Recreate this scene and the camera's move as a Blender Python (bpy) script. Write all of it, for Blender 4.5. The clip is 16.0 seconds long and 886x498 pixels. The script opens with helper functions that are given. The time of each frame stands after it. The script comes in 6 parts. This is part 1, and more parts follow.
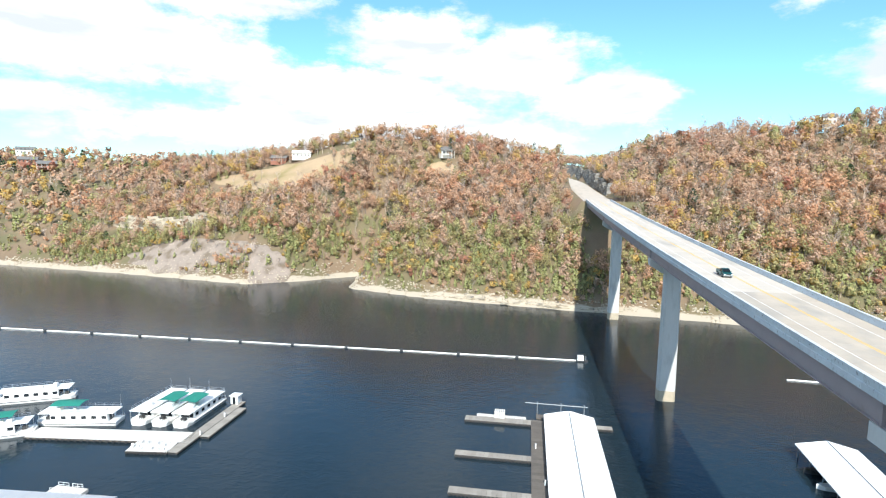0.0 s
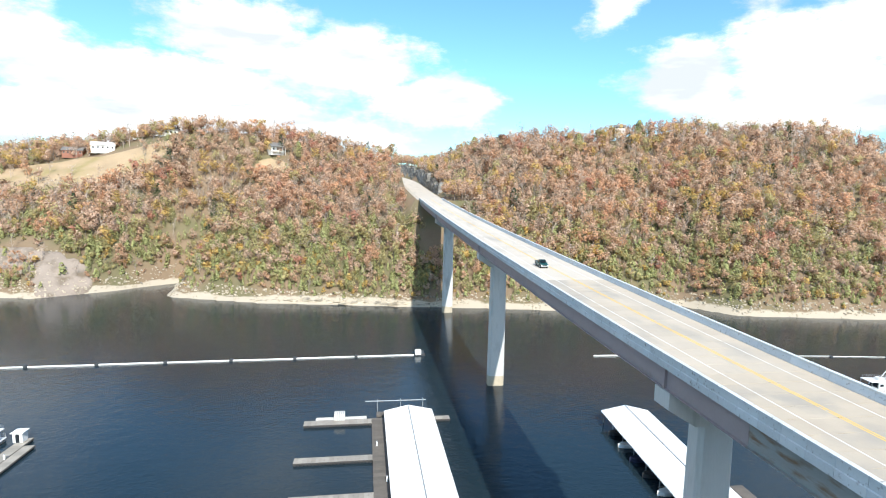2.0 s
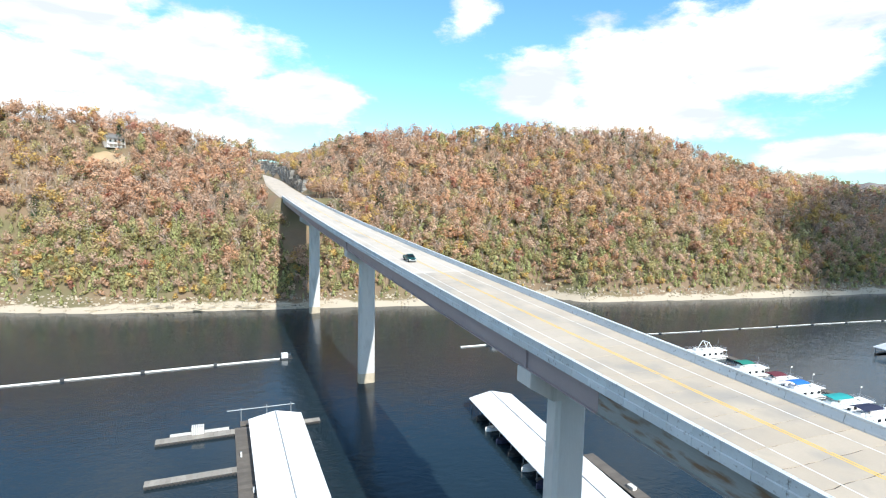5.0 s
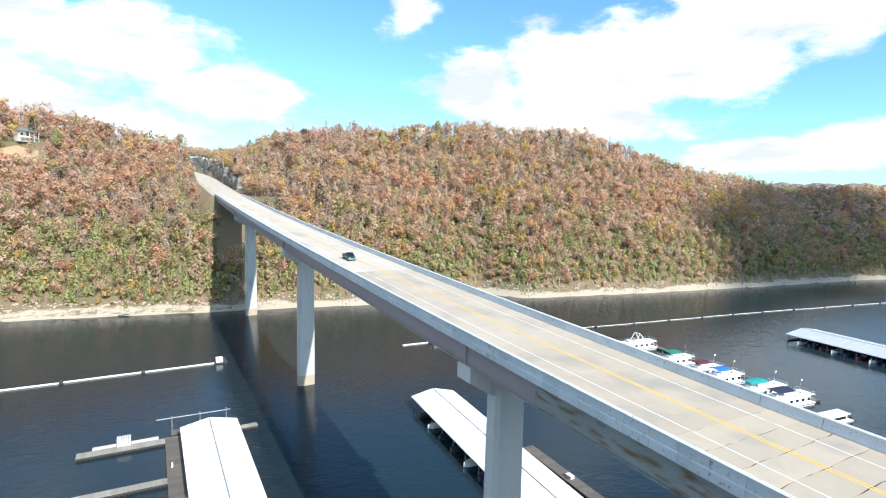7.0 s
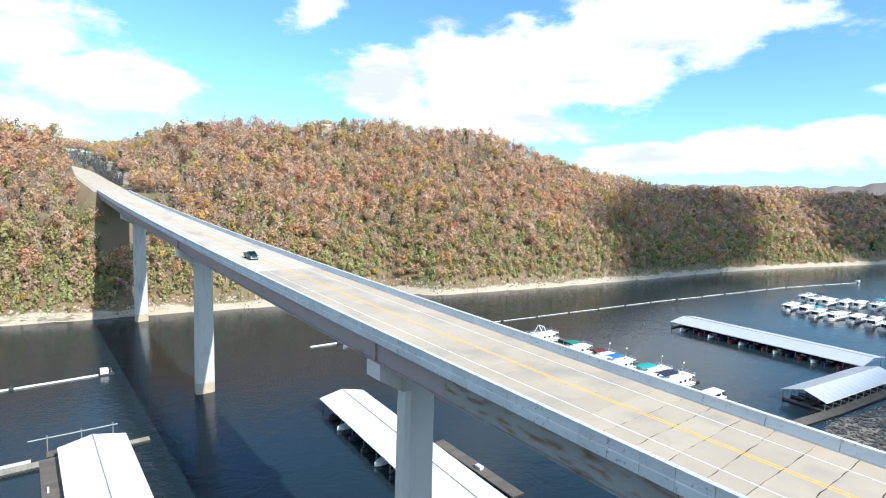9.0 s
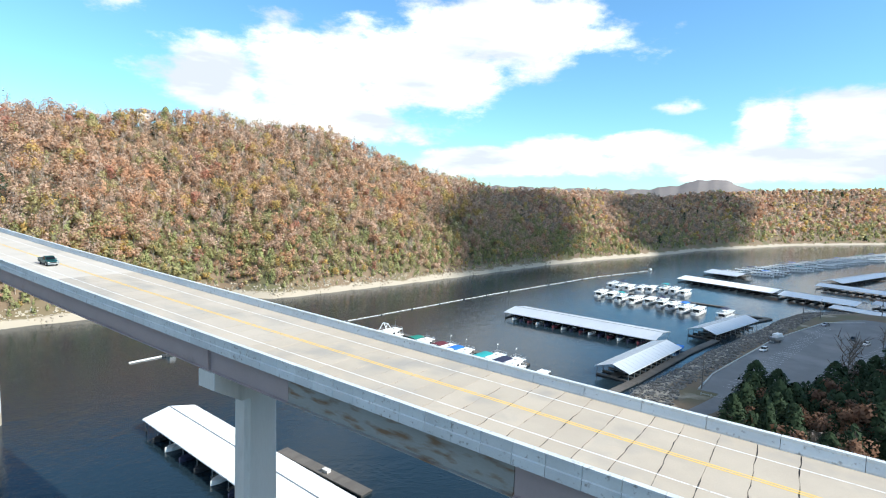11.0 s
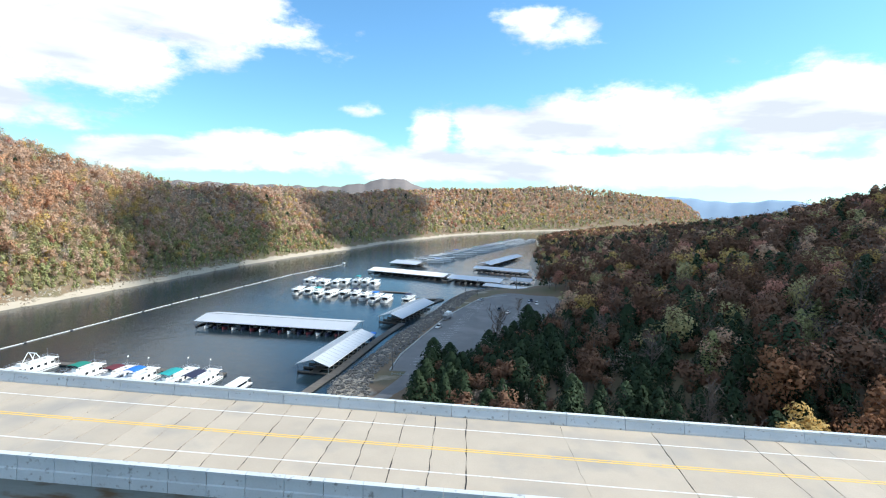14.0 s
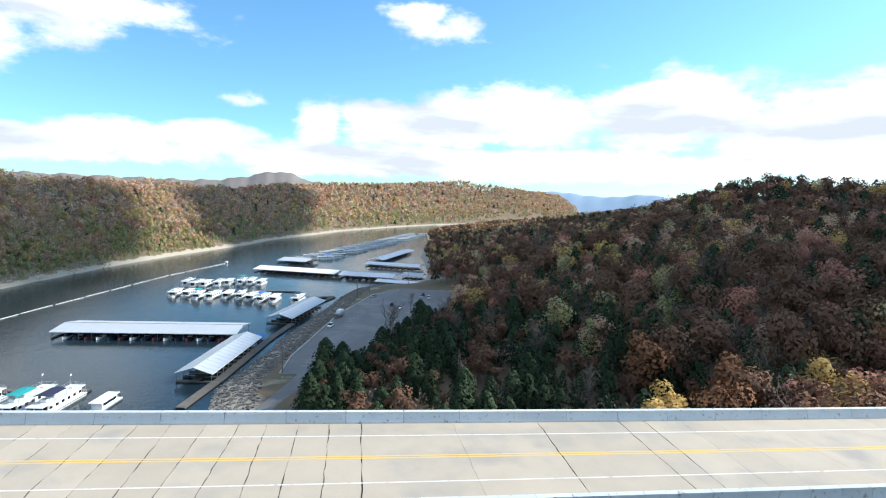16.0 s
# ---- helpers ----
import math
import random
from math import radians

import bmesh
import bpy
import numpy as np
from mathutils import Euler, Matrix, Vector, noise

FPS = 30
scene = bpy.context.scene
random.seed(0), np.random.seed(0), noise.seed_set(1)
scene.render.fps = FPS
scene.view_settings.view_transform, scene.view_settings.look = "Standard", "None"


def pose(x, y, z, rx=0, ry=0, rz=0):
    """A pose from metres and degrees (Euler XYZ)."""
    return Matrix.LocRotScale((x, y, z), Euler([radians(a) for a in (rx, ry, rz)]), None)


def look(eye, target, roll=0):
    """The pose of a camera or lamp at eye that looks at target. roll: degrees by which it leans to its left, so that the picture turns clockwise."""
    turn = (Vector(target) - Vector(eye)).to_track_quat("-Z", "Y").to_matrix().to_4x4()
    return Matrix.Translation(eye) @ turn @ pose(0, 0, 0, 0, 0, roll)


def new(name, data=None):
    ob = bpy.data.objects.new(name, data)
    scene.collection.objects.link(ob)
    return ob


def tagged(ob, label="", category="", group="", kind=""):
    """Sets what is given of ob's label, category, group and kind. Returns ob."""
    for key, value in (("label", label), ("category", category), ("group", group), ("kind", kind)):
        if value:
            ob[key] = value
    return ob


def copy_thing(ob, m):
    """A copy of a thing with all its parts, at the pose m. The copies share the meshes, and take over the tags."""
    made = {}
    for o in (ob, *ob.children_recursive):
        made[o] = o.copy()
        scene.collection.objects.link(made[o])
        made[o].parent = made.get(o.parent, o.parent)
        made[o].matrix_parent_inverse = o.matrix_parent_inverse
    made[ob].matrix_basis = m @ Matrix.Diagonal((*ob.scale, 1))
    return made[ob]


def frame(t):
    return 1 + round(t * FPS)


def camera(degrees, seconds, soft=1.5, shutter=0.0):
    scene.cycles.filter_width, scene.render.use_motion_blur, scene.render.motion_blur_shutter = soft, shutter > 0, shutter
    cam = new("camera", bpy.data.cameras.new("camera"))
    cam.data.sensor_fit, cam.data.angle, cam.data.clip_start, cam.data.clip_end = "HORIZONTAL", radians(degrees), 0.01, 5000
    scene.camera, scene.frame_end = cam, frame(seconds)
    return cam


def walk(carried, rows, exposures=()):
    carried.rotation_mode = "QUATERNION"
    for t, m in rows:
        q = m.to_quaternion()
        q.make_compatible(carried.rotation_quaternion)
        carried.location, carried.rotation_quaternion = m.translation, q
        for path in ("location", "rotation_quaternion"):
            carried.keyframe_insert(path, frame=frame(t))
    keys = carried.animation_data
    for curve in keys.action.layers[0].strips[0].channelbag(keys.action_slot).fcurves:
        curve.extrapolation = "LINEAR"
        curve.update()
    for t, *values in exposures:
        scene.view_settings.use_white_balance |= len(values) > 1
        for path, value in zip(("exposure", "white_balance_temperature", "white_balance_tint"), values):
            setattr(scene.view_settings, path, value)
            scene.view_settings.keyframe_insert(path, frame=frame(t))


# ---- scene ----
cam = camera(79.2, 16.0, 1.1)
PATH = [
    (0.0, pose(0.00, -0.00, 58.12, 83.54, -0.82, 9.12)),
    (0.5, pose(0.16, 0.24, 58.06, 83.59, -0.88, 5.98)),
    (1.0, pose(0.29, 0.42, 58.02, 83.66, -0.94, 1.64)),
    (1.5, pose(0.35, 0.60, 57.96, 83.72, -1.06, -3.27)),
    (2.0, pose(0.38, 0.76, 57.86, 83.74, -1.12, -8.24)),
    (2.5, pose(0.37, 0.87, 57.71, 83.84, -1.23, -12.94)),
    (3.0, pose(0.29, 0.98, 57.56, 83.90, -1.25, -16.46)),
    (3.5, pose(0.23, 1.01, 57.41, 83.93, -1.29, -17.97)),
    (4.0, pose(0.25, 0.96, 57.27, 83.94, -1.28, -19.51)),
    (6.5, pose(0.70, 0.90, 56.78, 83.95, -1.33, -26.74)),
    (7.0, pose(0.84, 1.00, 56.79, 83.94, -1.35, -28.58)),
    (7.5, pose(0.94, 1.12, 56.76, 83.95, -1.45, -30.70)),
    (8.0, pose(1.01, 1.18, 56.68, 83.96, -1.54, -33.36)),
    (10.5, pose(1.06, 1.19, 55.99, 84.45, -2.01, -49.27)),
    (11.0, pose(1.12, 1.27, 55.95, 84.61, -2.10, -55.04)),
    (11.5, pose(1.16, 1.36, 55.96, 84.74, -2.16, -60.44)),
    (12.0, pose(1.22, 1.36, 56.08, 84.84, -2.19, -64.66)),
    (12.5, pose(1.31, 1.39, 56.21, 84.99, -2.09, -68.32)),
    (13.0, pose(1.35, 1.31, 56.37, 85.06, -2.10, -71.94)),
    (13.5, pose(1.35, 1.16, 56.56, 85.18, -2.04, -78.71)),
    (14.0, pose(1.37, 1.03, 56.75, 85.40, -2.03, -86.88)),
    (14.5, pose(1.41, 1.00, 56.94, 85.50, -1.74, -94.73)),
    (15.0, pose(1.47, 1.05, 57.13, 85.44, -1.85, -97.12)),
    (15.5, pose(1.51, 1.09, 57.34, 85.39, -1.98, -98.04)),
    (16.0, pose(1.51, 1.07, 57.49, 85.20, -1.94, -98.49)),
]
EXPOSURES = [(0.0, 0.62, 6450, 7), (8.0, 0.6, 6400, 7), (11.0, 0.55, 6350, 6), (13.5, 0.5, 6300, 6), (16.0, 0.5, 6300, 6)]
walk(cam, PATH, EXPOSURES)

# ---------------------------------------------------------------- light
SUN_WAY = Vector((0.2, -1.33, 1.0)).normalized()
sun = new("sun", bpy.data.lights.new("sun", "SUN"))
sun.data.energy, sun.data.angle, sun.data.color = 4.6, radians(0.6), (1.0, 0.96, 0.90)
sun.matrix_world = look((0, 0, 300), Vector((0, 0, 300)) - SUN_WAY)


def node(tree, kind, **sets):
    n = tree.nodes.new(kind)
    for k, v in sets.items():
        if k == "operation":
            n.operation = v
        elif k == "blend":
            n.data_type, n.blend_type = "RGBA", v
        elif k == "type":
            n.sky_type = v
    return n


# soft cumulus: azimuth, elevation, half-width, half-height in degrees, seen from the lake
CLOUDS = [(-41, 12.6, 17, 4.4, 1.0), (-33, 18, 12, 3.0, 1.0), (-46, 7.2, 6, 1.6, 1), (-12, 14.5, 9, 3.6, 1), (-2, 12.4, 10, 4.0, 1),
          (7, 9.0, 8, 3.0, 1), (-20, 9.3, 14, 3.2, 1), (-18, 5.8, 30, 3.0, 0.9), (32.5, 10.5, 6.5, 4.4, 1), (41, 11.2, 10, 5.4, 1),
          (51, 13.0, 11, 5.4, 1), (61, 16.8, 13, 4.4, 1), (42, 7.0, 12, 2.6, 1), (60, 3.8, 10, 1.6, 1), (67, 5.2, 5, 1.7, 1),
          (75, 5.9, 5.5, 1.8, 1), (85.5, 7.6, 2.8, 3.0, 0.75), (92, 8.0, 5.5, 3.0, 1), (101, 8.6, 8, 3.4, 1), (108, 9.0, 8, 3.6, 1),
          (121, 9.5, 10, 4.4, 1), (136, 7, 14, 5, 1), (102, 4.2, 44, 2.0, 1), (78, 9.3, 2.6, 0.9, 0.5), (95.3, 18.3, 3.6, 1.7, 0.6), (99.6, 17.7, 3.4, 1.4, 0.55),
          (62, 15.6, 11, 2.2, 1), (24.5, 17.6, 2.6, 1.9, 0.5)]

world = bpy.data.worlds.new("sky")
scene.world = world
world.use_nodes = True
wt = world.node_tree
wt.nodes.clear()
L = wt.links.new
out = wt.nodes.new("ShaderNodeOutputWorld")
bg = wt.nodes.new("ShaderNodeBackground")
bg.inputs["Strength"].default_value = 0.115
L(bg.outputs[0], out.inputs[0])
skyn = node(wt, "ShaderNodeTexSky", type="NISHITA")
skyn.sun_disc, skyn.sun_elevation = False, math.asin(SUN_WAY.z)
skyn.sun_rotation = math.atan2(SUN_WAY.x, SUN_WAY.y)
skyn.altitude, skyn.air_density, skyn.dust_density, skyn.ozone_density = 200, 1.0, 0.6, 1.6
tc = wt.nodes.new("ShaderNodeTexCoord")
sep = wt.nodes.new("ShaderNodeSeparateXYZ")
L(tc.outputs["Generated"], sep.inputs[0])


def m2(op, a, b=None, c=None):
    n = node(wt, "ShaderNodeMath", operation=op)
    for i, v in enumerate((a, b, c)):
        if v is None:
            continue
        if isinstance(v, (int, float)):
            n.inputs[i].default_value = v
        else:
            L(v, n.inputs[i])
    return n.outputs[0]


az = m2("MULTIPLY", m2("ARCTAN2", sep.outputs[0], sep.outputs[1]), 57.29578)
el = m2("MULTIPLY", m2("ARCSINE", sep.outputs[2]), 57.29578)
uv = wt.nodes.new("ShaderNodeCombineXYZ")
L(az, uv.inputs[0])
L(el, uv.inputs[1])
puff = wt.nodes.new("ShaderNodeTexNoise")
puff.inputs["Scale"].default_value, puff.inputs["Detail"].default_value, puff.inputs["Roughness"].default_value = 0.2, 8, 0.62
stretch = node(wt, "ShaderNodeVectorMath", operation="MULTIPLY")
stretch.inputs[1].default_value = (0.75, 1.5, 1)
L(uv.outputs[0], stretch.inputs[0])
L(stretch.outputs[0], puff.inputs["Vector"])
total = None
for ca, ce, ra, re, amp in CLOUDS:
    d = node(wt, "ShaderNodeVectorMath", operation="SUBTRACT")
    L(uv.outputs[0], d.inputs[0])
    d.inputs[1].default_value = (ca, ce, 0)
    s = node(wt, "ShaderNodeVectorMath", operation="MULTIPLY")
    L(d.outputs[0], s.inputs[0])
    s.inputs[1].default_value = (1 / ra, 1 / re, 0)
    ln = node(wt, "ShaderNodeVectorMath", operation="LENGTH")
    L(s.outputs[0], ln.inputs[0])
    v = m2("MULTIPLY_ADD", ln.outputs["Value"], -amp, amp)
    total = v if total is None else m2("MAXIMUM", total, v)
# the same broken cumulus goes on over the rest of the sky
rest = wt.nodes.new("ShaderNodeTexNoise")
rest.inputs["Scale"].default_value, rest.inputs["Detail"].default_value = 3.2, 6
L(tc.outputs["Generated"], rest.inputs["Vector"])
away = m2("MAXIMUM", m2("GREATER_THAN", m2("ABSOLUTE", m2("SUBTRACT", az, 45)), 106), m2("GREATER_THAN", el, 24))
total = m2("MAXIMUM", m2("MAXIMUM", total, -3.0), m2("ADD", m2("MULTIPLY_ADD", rest.outputs[0], 4.0, -2.0), m2("MULTIPLY_ADD", away, 9.0, -9.0)))
dens = m2("ADD", total, m2("MULTIPLY_ADD", puff.outputs[0], 2.0, -1.0))
ramp = wt.nodes.new("ShaderNodeMapRange")
ramp.interpolation_type = "SMOOTHSTEP"
ramp.inputs["From Min"].default_value, ramp.inputs["From Max"].default_value = -0.1, 0.44
L(dens, ramp.inputs["Value"])
shade = wt.nodes.new("ShaderNodeTexNoise")
shade.inputs["Scale"].default_value, shade.inputs["Detail"].default_value = 0.16, 5
sh2 = node(wt, "ShaderNodeVectorMath", operation="MULTIPLY")
sh2.inputs[1].default_value = (0.5, 2.0, 1)
L(uv.outputs[0], sh2.inputs[0])
L(sh2.outputs[0], shade.inputs["Vector"])
lit = wt.nodes.new("ShaderNodeValToRGB")
lit.color_ramp.elements[0].position, lit.color_ramp.elements[0].color = 0.37, (5.1, 5.4, 6.0, 1)
lit.color_ramp.elements[1].position, lit.color_ramp.elements[1].color = 0.60, (8.8, 8.8, 8.8, 1)
L(shade.outputs[0], lit.inputs[0])
mixc = node(wt, "ShaderNodeMix", blend="MIX")
L(ramp.outputs[0], mixc.inputs["Factor"])
tint = node(wt, "ShaderNodeVectorMath", operation="MULTIPLY")
tint.inputs[1].default_value = (0.84, 1.25, 1.45)
L(skyn.outputs[0], tint.inputs[0])
L(tint.outputs[0], mixc.inputs["A"])
L(lit.outputs[0], mixc.inputs["B"])
L(mixc.outputs["Result"], bg.inputs["Color"])

# ---------------------------------------------------------------- materials


def mat(name, color, rough=0.7, metal=0.0, var=0.15, scale=1.0, fine=12.0, bump=0.3, stain=None, island=0.0, spec=0.5, obvar=0.0, stretch=(1, 1, 1)):
    """A weathered surface: base colour varied at two scales, fine relief, optional stains."""
    m = bpy.data.materials.new(name)
    m.use_nodes = True
    t = m.node_tree
    b = t.nodes["Principled BSDF"]
    b.inputs["Roughness"].default_value, b.inputs["Metallic"].default_value = rough, metal
    b.inputs["Specular IOR Level"].default_value = spec
    co = t.nodes.new("ShaderNodeTexCoord")
    mp = t.nodes.new("ShaderNodeMapping")
    mp.inputs["Scale"].default_value = stretch
    geo = t.nodes.new("ShaderNodeNewGeometry")
    t.links.new(geo.outputs["Position"], mp.inputs[0])
    n1, n2 = t.nodes.new("ShaderNodeTexNoise"), t.nodes.new("ShaderNodeTexNoise")
    n1.inputs["Scale"].default_value, n1.inputs["Detail"].default_value = scale, 4
    n2.inputs["Scale"].default_value, n2.inputs["Detail"].default_value = fine, 3
    t.links.new(mp.outputs[0], n1.inputs["Vector"])
    t.links.new(mp.outputs[0], n2.inputs["Vector"])

    def mth(op, a, v):
        n = t.nodes.new("ShaderNodeMath")
        n.operation = op
        t.links.new(a, n.inputs[0])
        if isinstance(v, (int, float)):
            n.inputs[1].default_value = v
        else:
            t.links.new(v, n.inputs[1])
        return n.outputs[0]

    val = mth("ADD", mth("MULTIPLY", n1.outputs[0], 2 * var), mth("MULTIPLY", n2.outputs[0], var))
    val = mth("ADD", val, 1 - 1.5 * var)
    if island:
        val = mth("MULTIPLY", val, mth("ADD", mth("MULTIPLY", geo.outputs["Random Per Island"], 2 * island), 1 - island))
    if obvar:
        oi = t.nodes.new("ShaderNodeObjectInfo")
        val = mth("MULTIPLY", val, mth("ADD", mth("MULTIPLY", oi.outputs["Random"], 2 * obvar), 1 - obvar))
    mul = t.nodes.new("ShaderNodeVectorMath")
    mul.operation = "SCALE"
    mul.inputs[0].default_value = color
    t.links.new(val, mul.inputs["Scale"])
    col = mul.outputs[0]
    if stain:
        scol, sscale, lo, hi = stain
        n3 = t.nodes.new("ShaderNodeTexNoise")
        n3.inputs["Scale"].default_value, n3.inputs["Detail"].default_value = sscale, 6
        t.links.new(mp.outputs[0], n3.inputs["Vector"])
        r = t.nodes.new("ShaderNodeMapRange")
        r.inputs["From Min"].default_value, r.inputs["From Max"].default_value = lo, hi
        t.links.new(n3.outputs[0], r.inputs["Value"])
        mx = t.nodes.new("ShaderNodeMix")
        mx.data_type = "RGBA"
        mx.inputs["B"].default_value = (*scol, 1)
        t.links.new(r.outputs[0], mx.inputs["Factor"])
        t.links.new(col, mx.inputs["A"])
        col = mx.outputs["Result"]
    t.links.new(col, b.inputs["Base Color"])
    if bump:
        bp = t.nodes.new("ShaderNodeBump")
        bp.inputs["Strength"].default_value, bp.inputs["Distance"].default_value = bump, 0.03
        t.links.new(n2.outputs[0], bp.inputs["Height"])
        t.links.new(bp.outputs[0], b.inputs["Normal"])
    return m


def leafy(name, color, trans=0.45, var=0.05):
    """Foliage: thin leaves that let light through, each clump a little different."""
    m = mat(name, color, 0.75, 0, 0.26, 0.13, 0.9, 0, island=var, spec=0.15)
    t = m.node_tree
    b = t.nodes["Principled BSDF"]
    src = b.inputs["Base Color"].links[0].from_socket
    tr, mx = t.nodes.new("ShaderNodeBsdfTranslucent"), t.nodes.new("ShaderNodeMixShader")
    t.links.new(src, tr.inputs[0])
    mx.inputs[0].default_value = trans
    t.links.new(b.outputs[0], mx.inputs[1])
    t.links.new(tr.outputs[0], mx.inputs[2])
    t.links.new(mx.outputs[0], t.nodes["Material Output"].inputs[0])
    return m


M_CONC = mat("pale_concrete", (0.50, 0.50, 0.47), 0.85, 0, 0.16, 0.25, 6, 0.3, ((0.30, 0.29, 0.26), 0.5, 0.56, 0.8), stretch=(1, 1, 0.35))
M_PIERC = mat("pier_concrete", (0.52, 0.52, 0.50), 0.85, 0, 0.14, 0.3, 5, 0.3, ((0.33, 0.33, 0.31), 0.6, 0.55, 0.8), stretch=(1, 1, 0.2))
M_PIERB = mat("waterline_concrete", (0.42, 0.36, 0.27), 0.9, 0, 0.2, 0.8, 6, 0.4)
M_BARRIER = mat("painted_barrier_concrete", (0.52, 0.555, 0.575), 0.8, 0, 0.14, 0.5, 7, 0.3, ((0.27, 0.27, 0.265), 2.6, 0.6, 0.72), obvar=0.06)
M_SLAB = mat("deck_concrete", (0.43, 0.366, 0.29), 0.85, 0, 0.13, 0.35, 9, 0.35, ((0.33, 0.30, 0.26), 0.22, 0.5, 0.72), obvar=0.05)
# glare at a low view angle is put into these two paler colours
M_SLAB_GLARE = mat("glare_pale_deck_concrete", (0.51, 0.455, 0.39), 0.85, 0, 0.10, 0.25, 9, 0.3, ((0.37, 0.34, 0.30), 0.3, 0.55, 0.75), obvar=0.03, stretch=(1, 0.2, 1))
M_SLAB_HALF_GLARE = mat("half_glare_deck_concrete", (0.45, 0.388, 0.315), 0.85, 0, 0.12, 0.3, 9, 0.3, ((0.34, 0.31, 0.27), 0.25, 0.52, 0.74), obvar=0.05, stretch=(1, 0.4, 1))
M_ASPH = mat("worn_asphalt", (0.19, 0.185, 0.18), 0.9, 0, 0.2, 0.15, 8, 0.4, ((0.25, 0.24, 0.23), 0.08, 0.5, 0.7))
M_TAR = mat("joint_tar", (0.055, 0.052, 0.05), 0.8, 0, 0.2, 1, 8, 0.3)
M_WHITE_LINE = mat("worn_white_paint", (0.66, 0.65, 0.62), 0.7, 0, 0.12, 0.8, 10, 0.1, ((0.44, 0.40, 0.34), 2.2, 0.56, 0.68))
M_YELLOW_LINE = mat("worn_yellow_paint", (0.72, 0.46, 0.10), 0.7, 0, 0.12, 0.8, 10, 0.1, ((0.46, 0.40, 0.30), 2.2, 0.56, 0.7))
M_GIRDER = mat("mauve_grey_steel_paint", (0.31, 0.26, 0.265), 0.6, 0.0, 0.12, 0.3, 5, 0.15, ((0.20, 0.15, 0.13), 0.25, 0.62, 0.8))
M_RUSTY = mat("weathered_rusty_steel", (0.25, 0.265, 0.26), 0.7, 0.0, 0.2, 0.6, 6, 0.3, ((0.17, 0.105, 0.06), 1.1, 0.50, 0.66), stretch=(1, 0.35, 1.3))
M_ROOFW = mat("white_metal_roof", (0.80, 0.80, 0.80), 0.45, 0.0, 0.05, 0.2, 3, 0.05)
M_ROOFG = mat("galvanised_metal_roof", (0.56, 0.58, 0.60), 0.4, 0.25, 0.07, 0.2, 3, 0.05)
M_STEEL = mat("grey_dock_steel", (0.30, 0.32, 0.34), 0.55, 0.4, 0.12, 1, 9, 0.1)
M_PLANK = mat("pale_weathered_planks", (0.30, 0.275, 0.24), 0.85, 0, 0.25, 1.0, 8, 0.4, obvar=0.15)
M_WOOD = mat("dark_weathered_planks", (0.125, 0.11, 0.095), 0.85, 0, 0.25, 1.0, 8, 0.4, obvar=0.15)
M_PALE = mat("pale_dock_boards", (0.62, 0.59, 0.54), 0.8, 0, 0.12, 0.6, 6, 0.3)
M_FLOAT = mat("black_dock_floats", (0.035, 0.037, 0.04), 0.6, 0, 0.3, 1, 5, 0.2)
M_GEL = mat("white_gelcoat", (0.80, 0.80, 0.78), 0.3, 0, 0.05, 0.5, 4, 0.02)
M_GLASS = mat("dark_tinted_glass", (0.02, 0.025, 0.03), 0.08, 0, 0.1, 1, 4, 0)
M_DARK = mat("dark_navy_canvas", (0.02, 0.025, 0.06), 0.8, 0, 0.2, 1, 7, 0.2)
M_TEAL = mat("teal_canvas", (0.02, 0.30, 0.30), 0.8, 0, 0.15, 1, 7, 0.2)
M_GREEN = mat("green_canvas", (0.015, 0.20, 0.15), 0.8, 0, 0.15, 1, 7, 0.2)
M_BLUE = mat("bright_blue_canvas", (0.02, 0.16, 0.55), 0.8, 0, 0.15, 1, 7, 0.2)
M_MAROON = mat("maroon_canvas", (0.12, 0.02, 0.03), 0.8, 0, 0.15, 1, 7, 0.2)
M_CHROME = mat("brushed_rail_metal", (0.7, 0.7, 0.7), 0.3, 0.9, 0.05, 1, 8, 0.0)
M_BOOM = mat("white_float_pipe", (0.78, 0.77, 0.73), 0.6, 0, 0.12, 0.3, 4, 0.1)
M_ROCK = mat("layered_pale_limestone", (0.44, 0.38, 0.29), 0.9, 0, 0.3, 0.15, 1.2, 0.7, ((0.20, 0.18, 0.15), 0.3, 0.52, 0.7), obvar=0.16, stretch=(1, 1, 3))
M_ROCKG = mat("grey_cut_rock", (0.24, 0.23, 0.21), 0.9, 0, 0.35, 0.2, 1.2, 0.8, ((0.10, 0.10, 0.095), 0.3, 0.5, 0.66), obvar=0.2, stretch=(1, 1, 3))
M_RIP = mat("riprap_stone", (0.165, 0.152, 0.135), 0.9, 0, 0.3, 0.3, 2, 0.6, island=0.35)
M_TRUNK = mat("grey_bark", (0.17, 0.145, 0.125), 0.9, 0, 0.25, 0.6, 5, 0.4)
M_BARE = mat("pale_bare_twigs", (0.40, 0.325, 0.27), 0.9, 0, 0.2, 0.3, 3, 0, island=0.25)
M_GRASS = mat("dry_autumn_grass", (0.36, 0.265, 0.165), 0.95, 0, 0.3, 0.06, 1.2, 0.5, ((0.27, 0.215, 0.10), 0.05, 0.45, 0.65))
LEAF = [leafy("rust_orange_leaves", (0.70, 0.43, 0.275)), leafy("brown_oak_leaves", (0.66, 0.445, 0.305)), leafy("dull_red_leaves", (0.56, 0.285, 0.205)),
        leafy("yellow_ochre_leaves", (0.66, 0.47, 0.18)), leafy("olive_leaves", (0.50, 0.44, 0.22)), leafy("cedar_green", (0.36, 0.37, 0.165), 0.28, 0.06),
        leafy("dark_pine_green", (0.035, 0.058, 0.028), 0.1, 0.1), leafy("tan_pink_leaves", (0.66, 0.475, 0.355))]
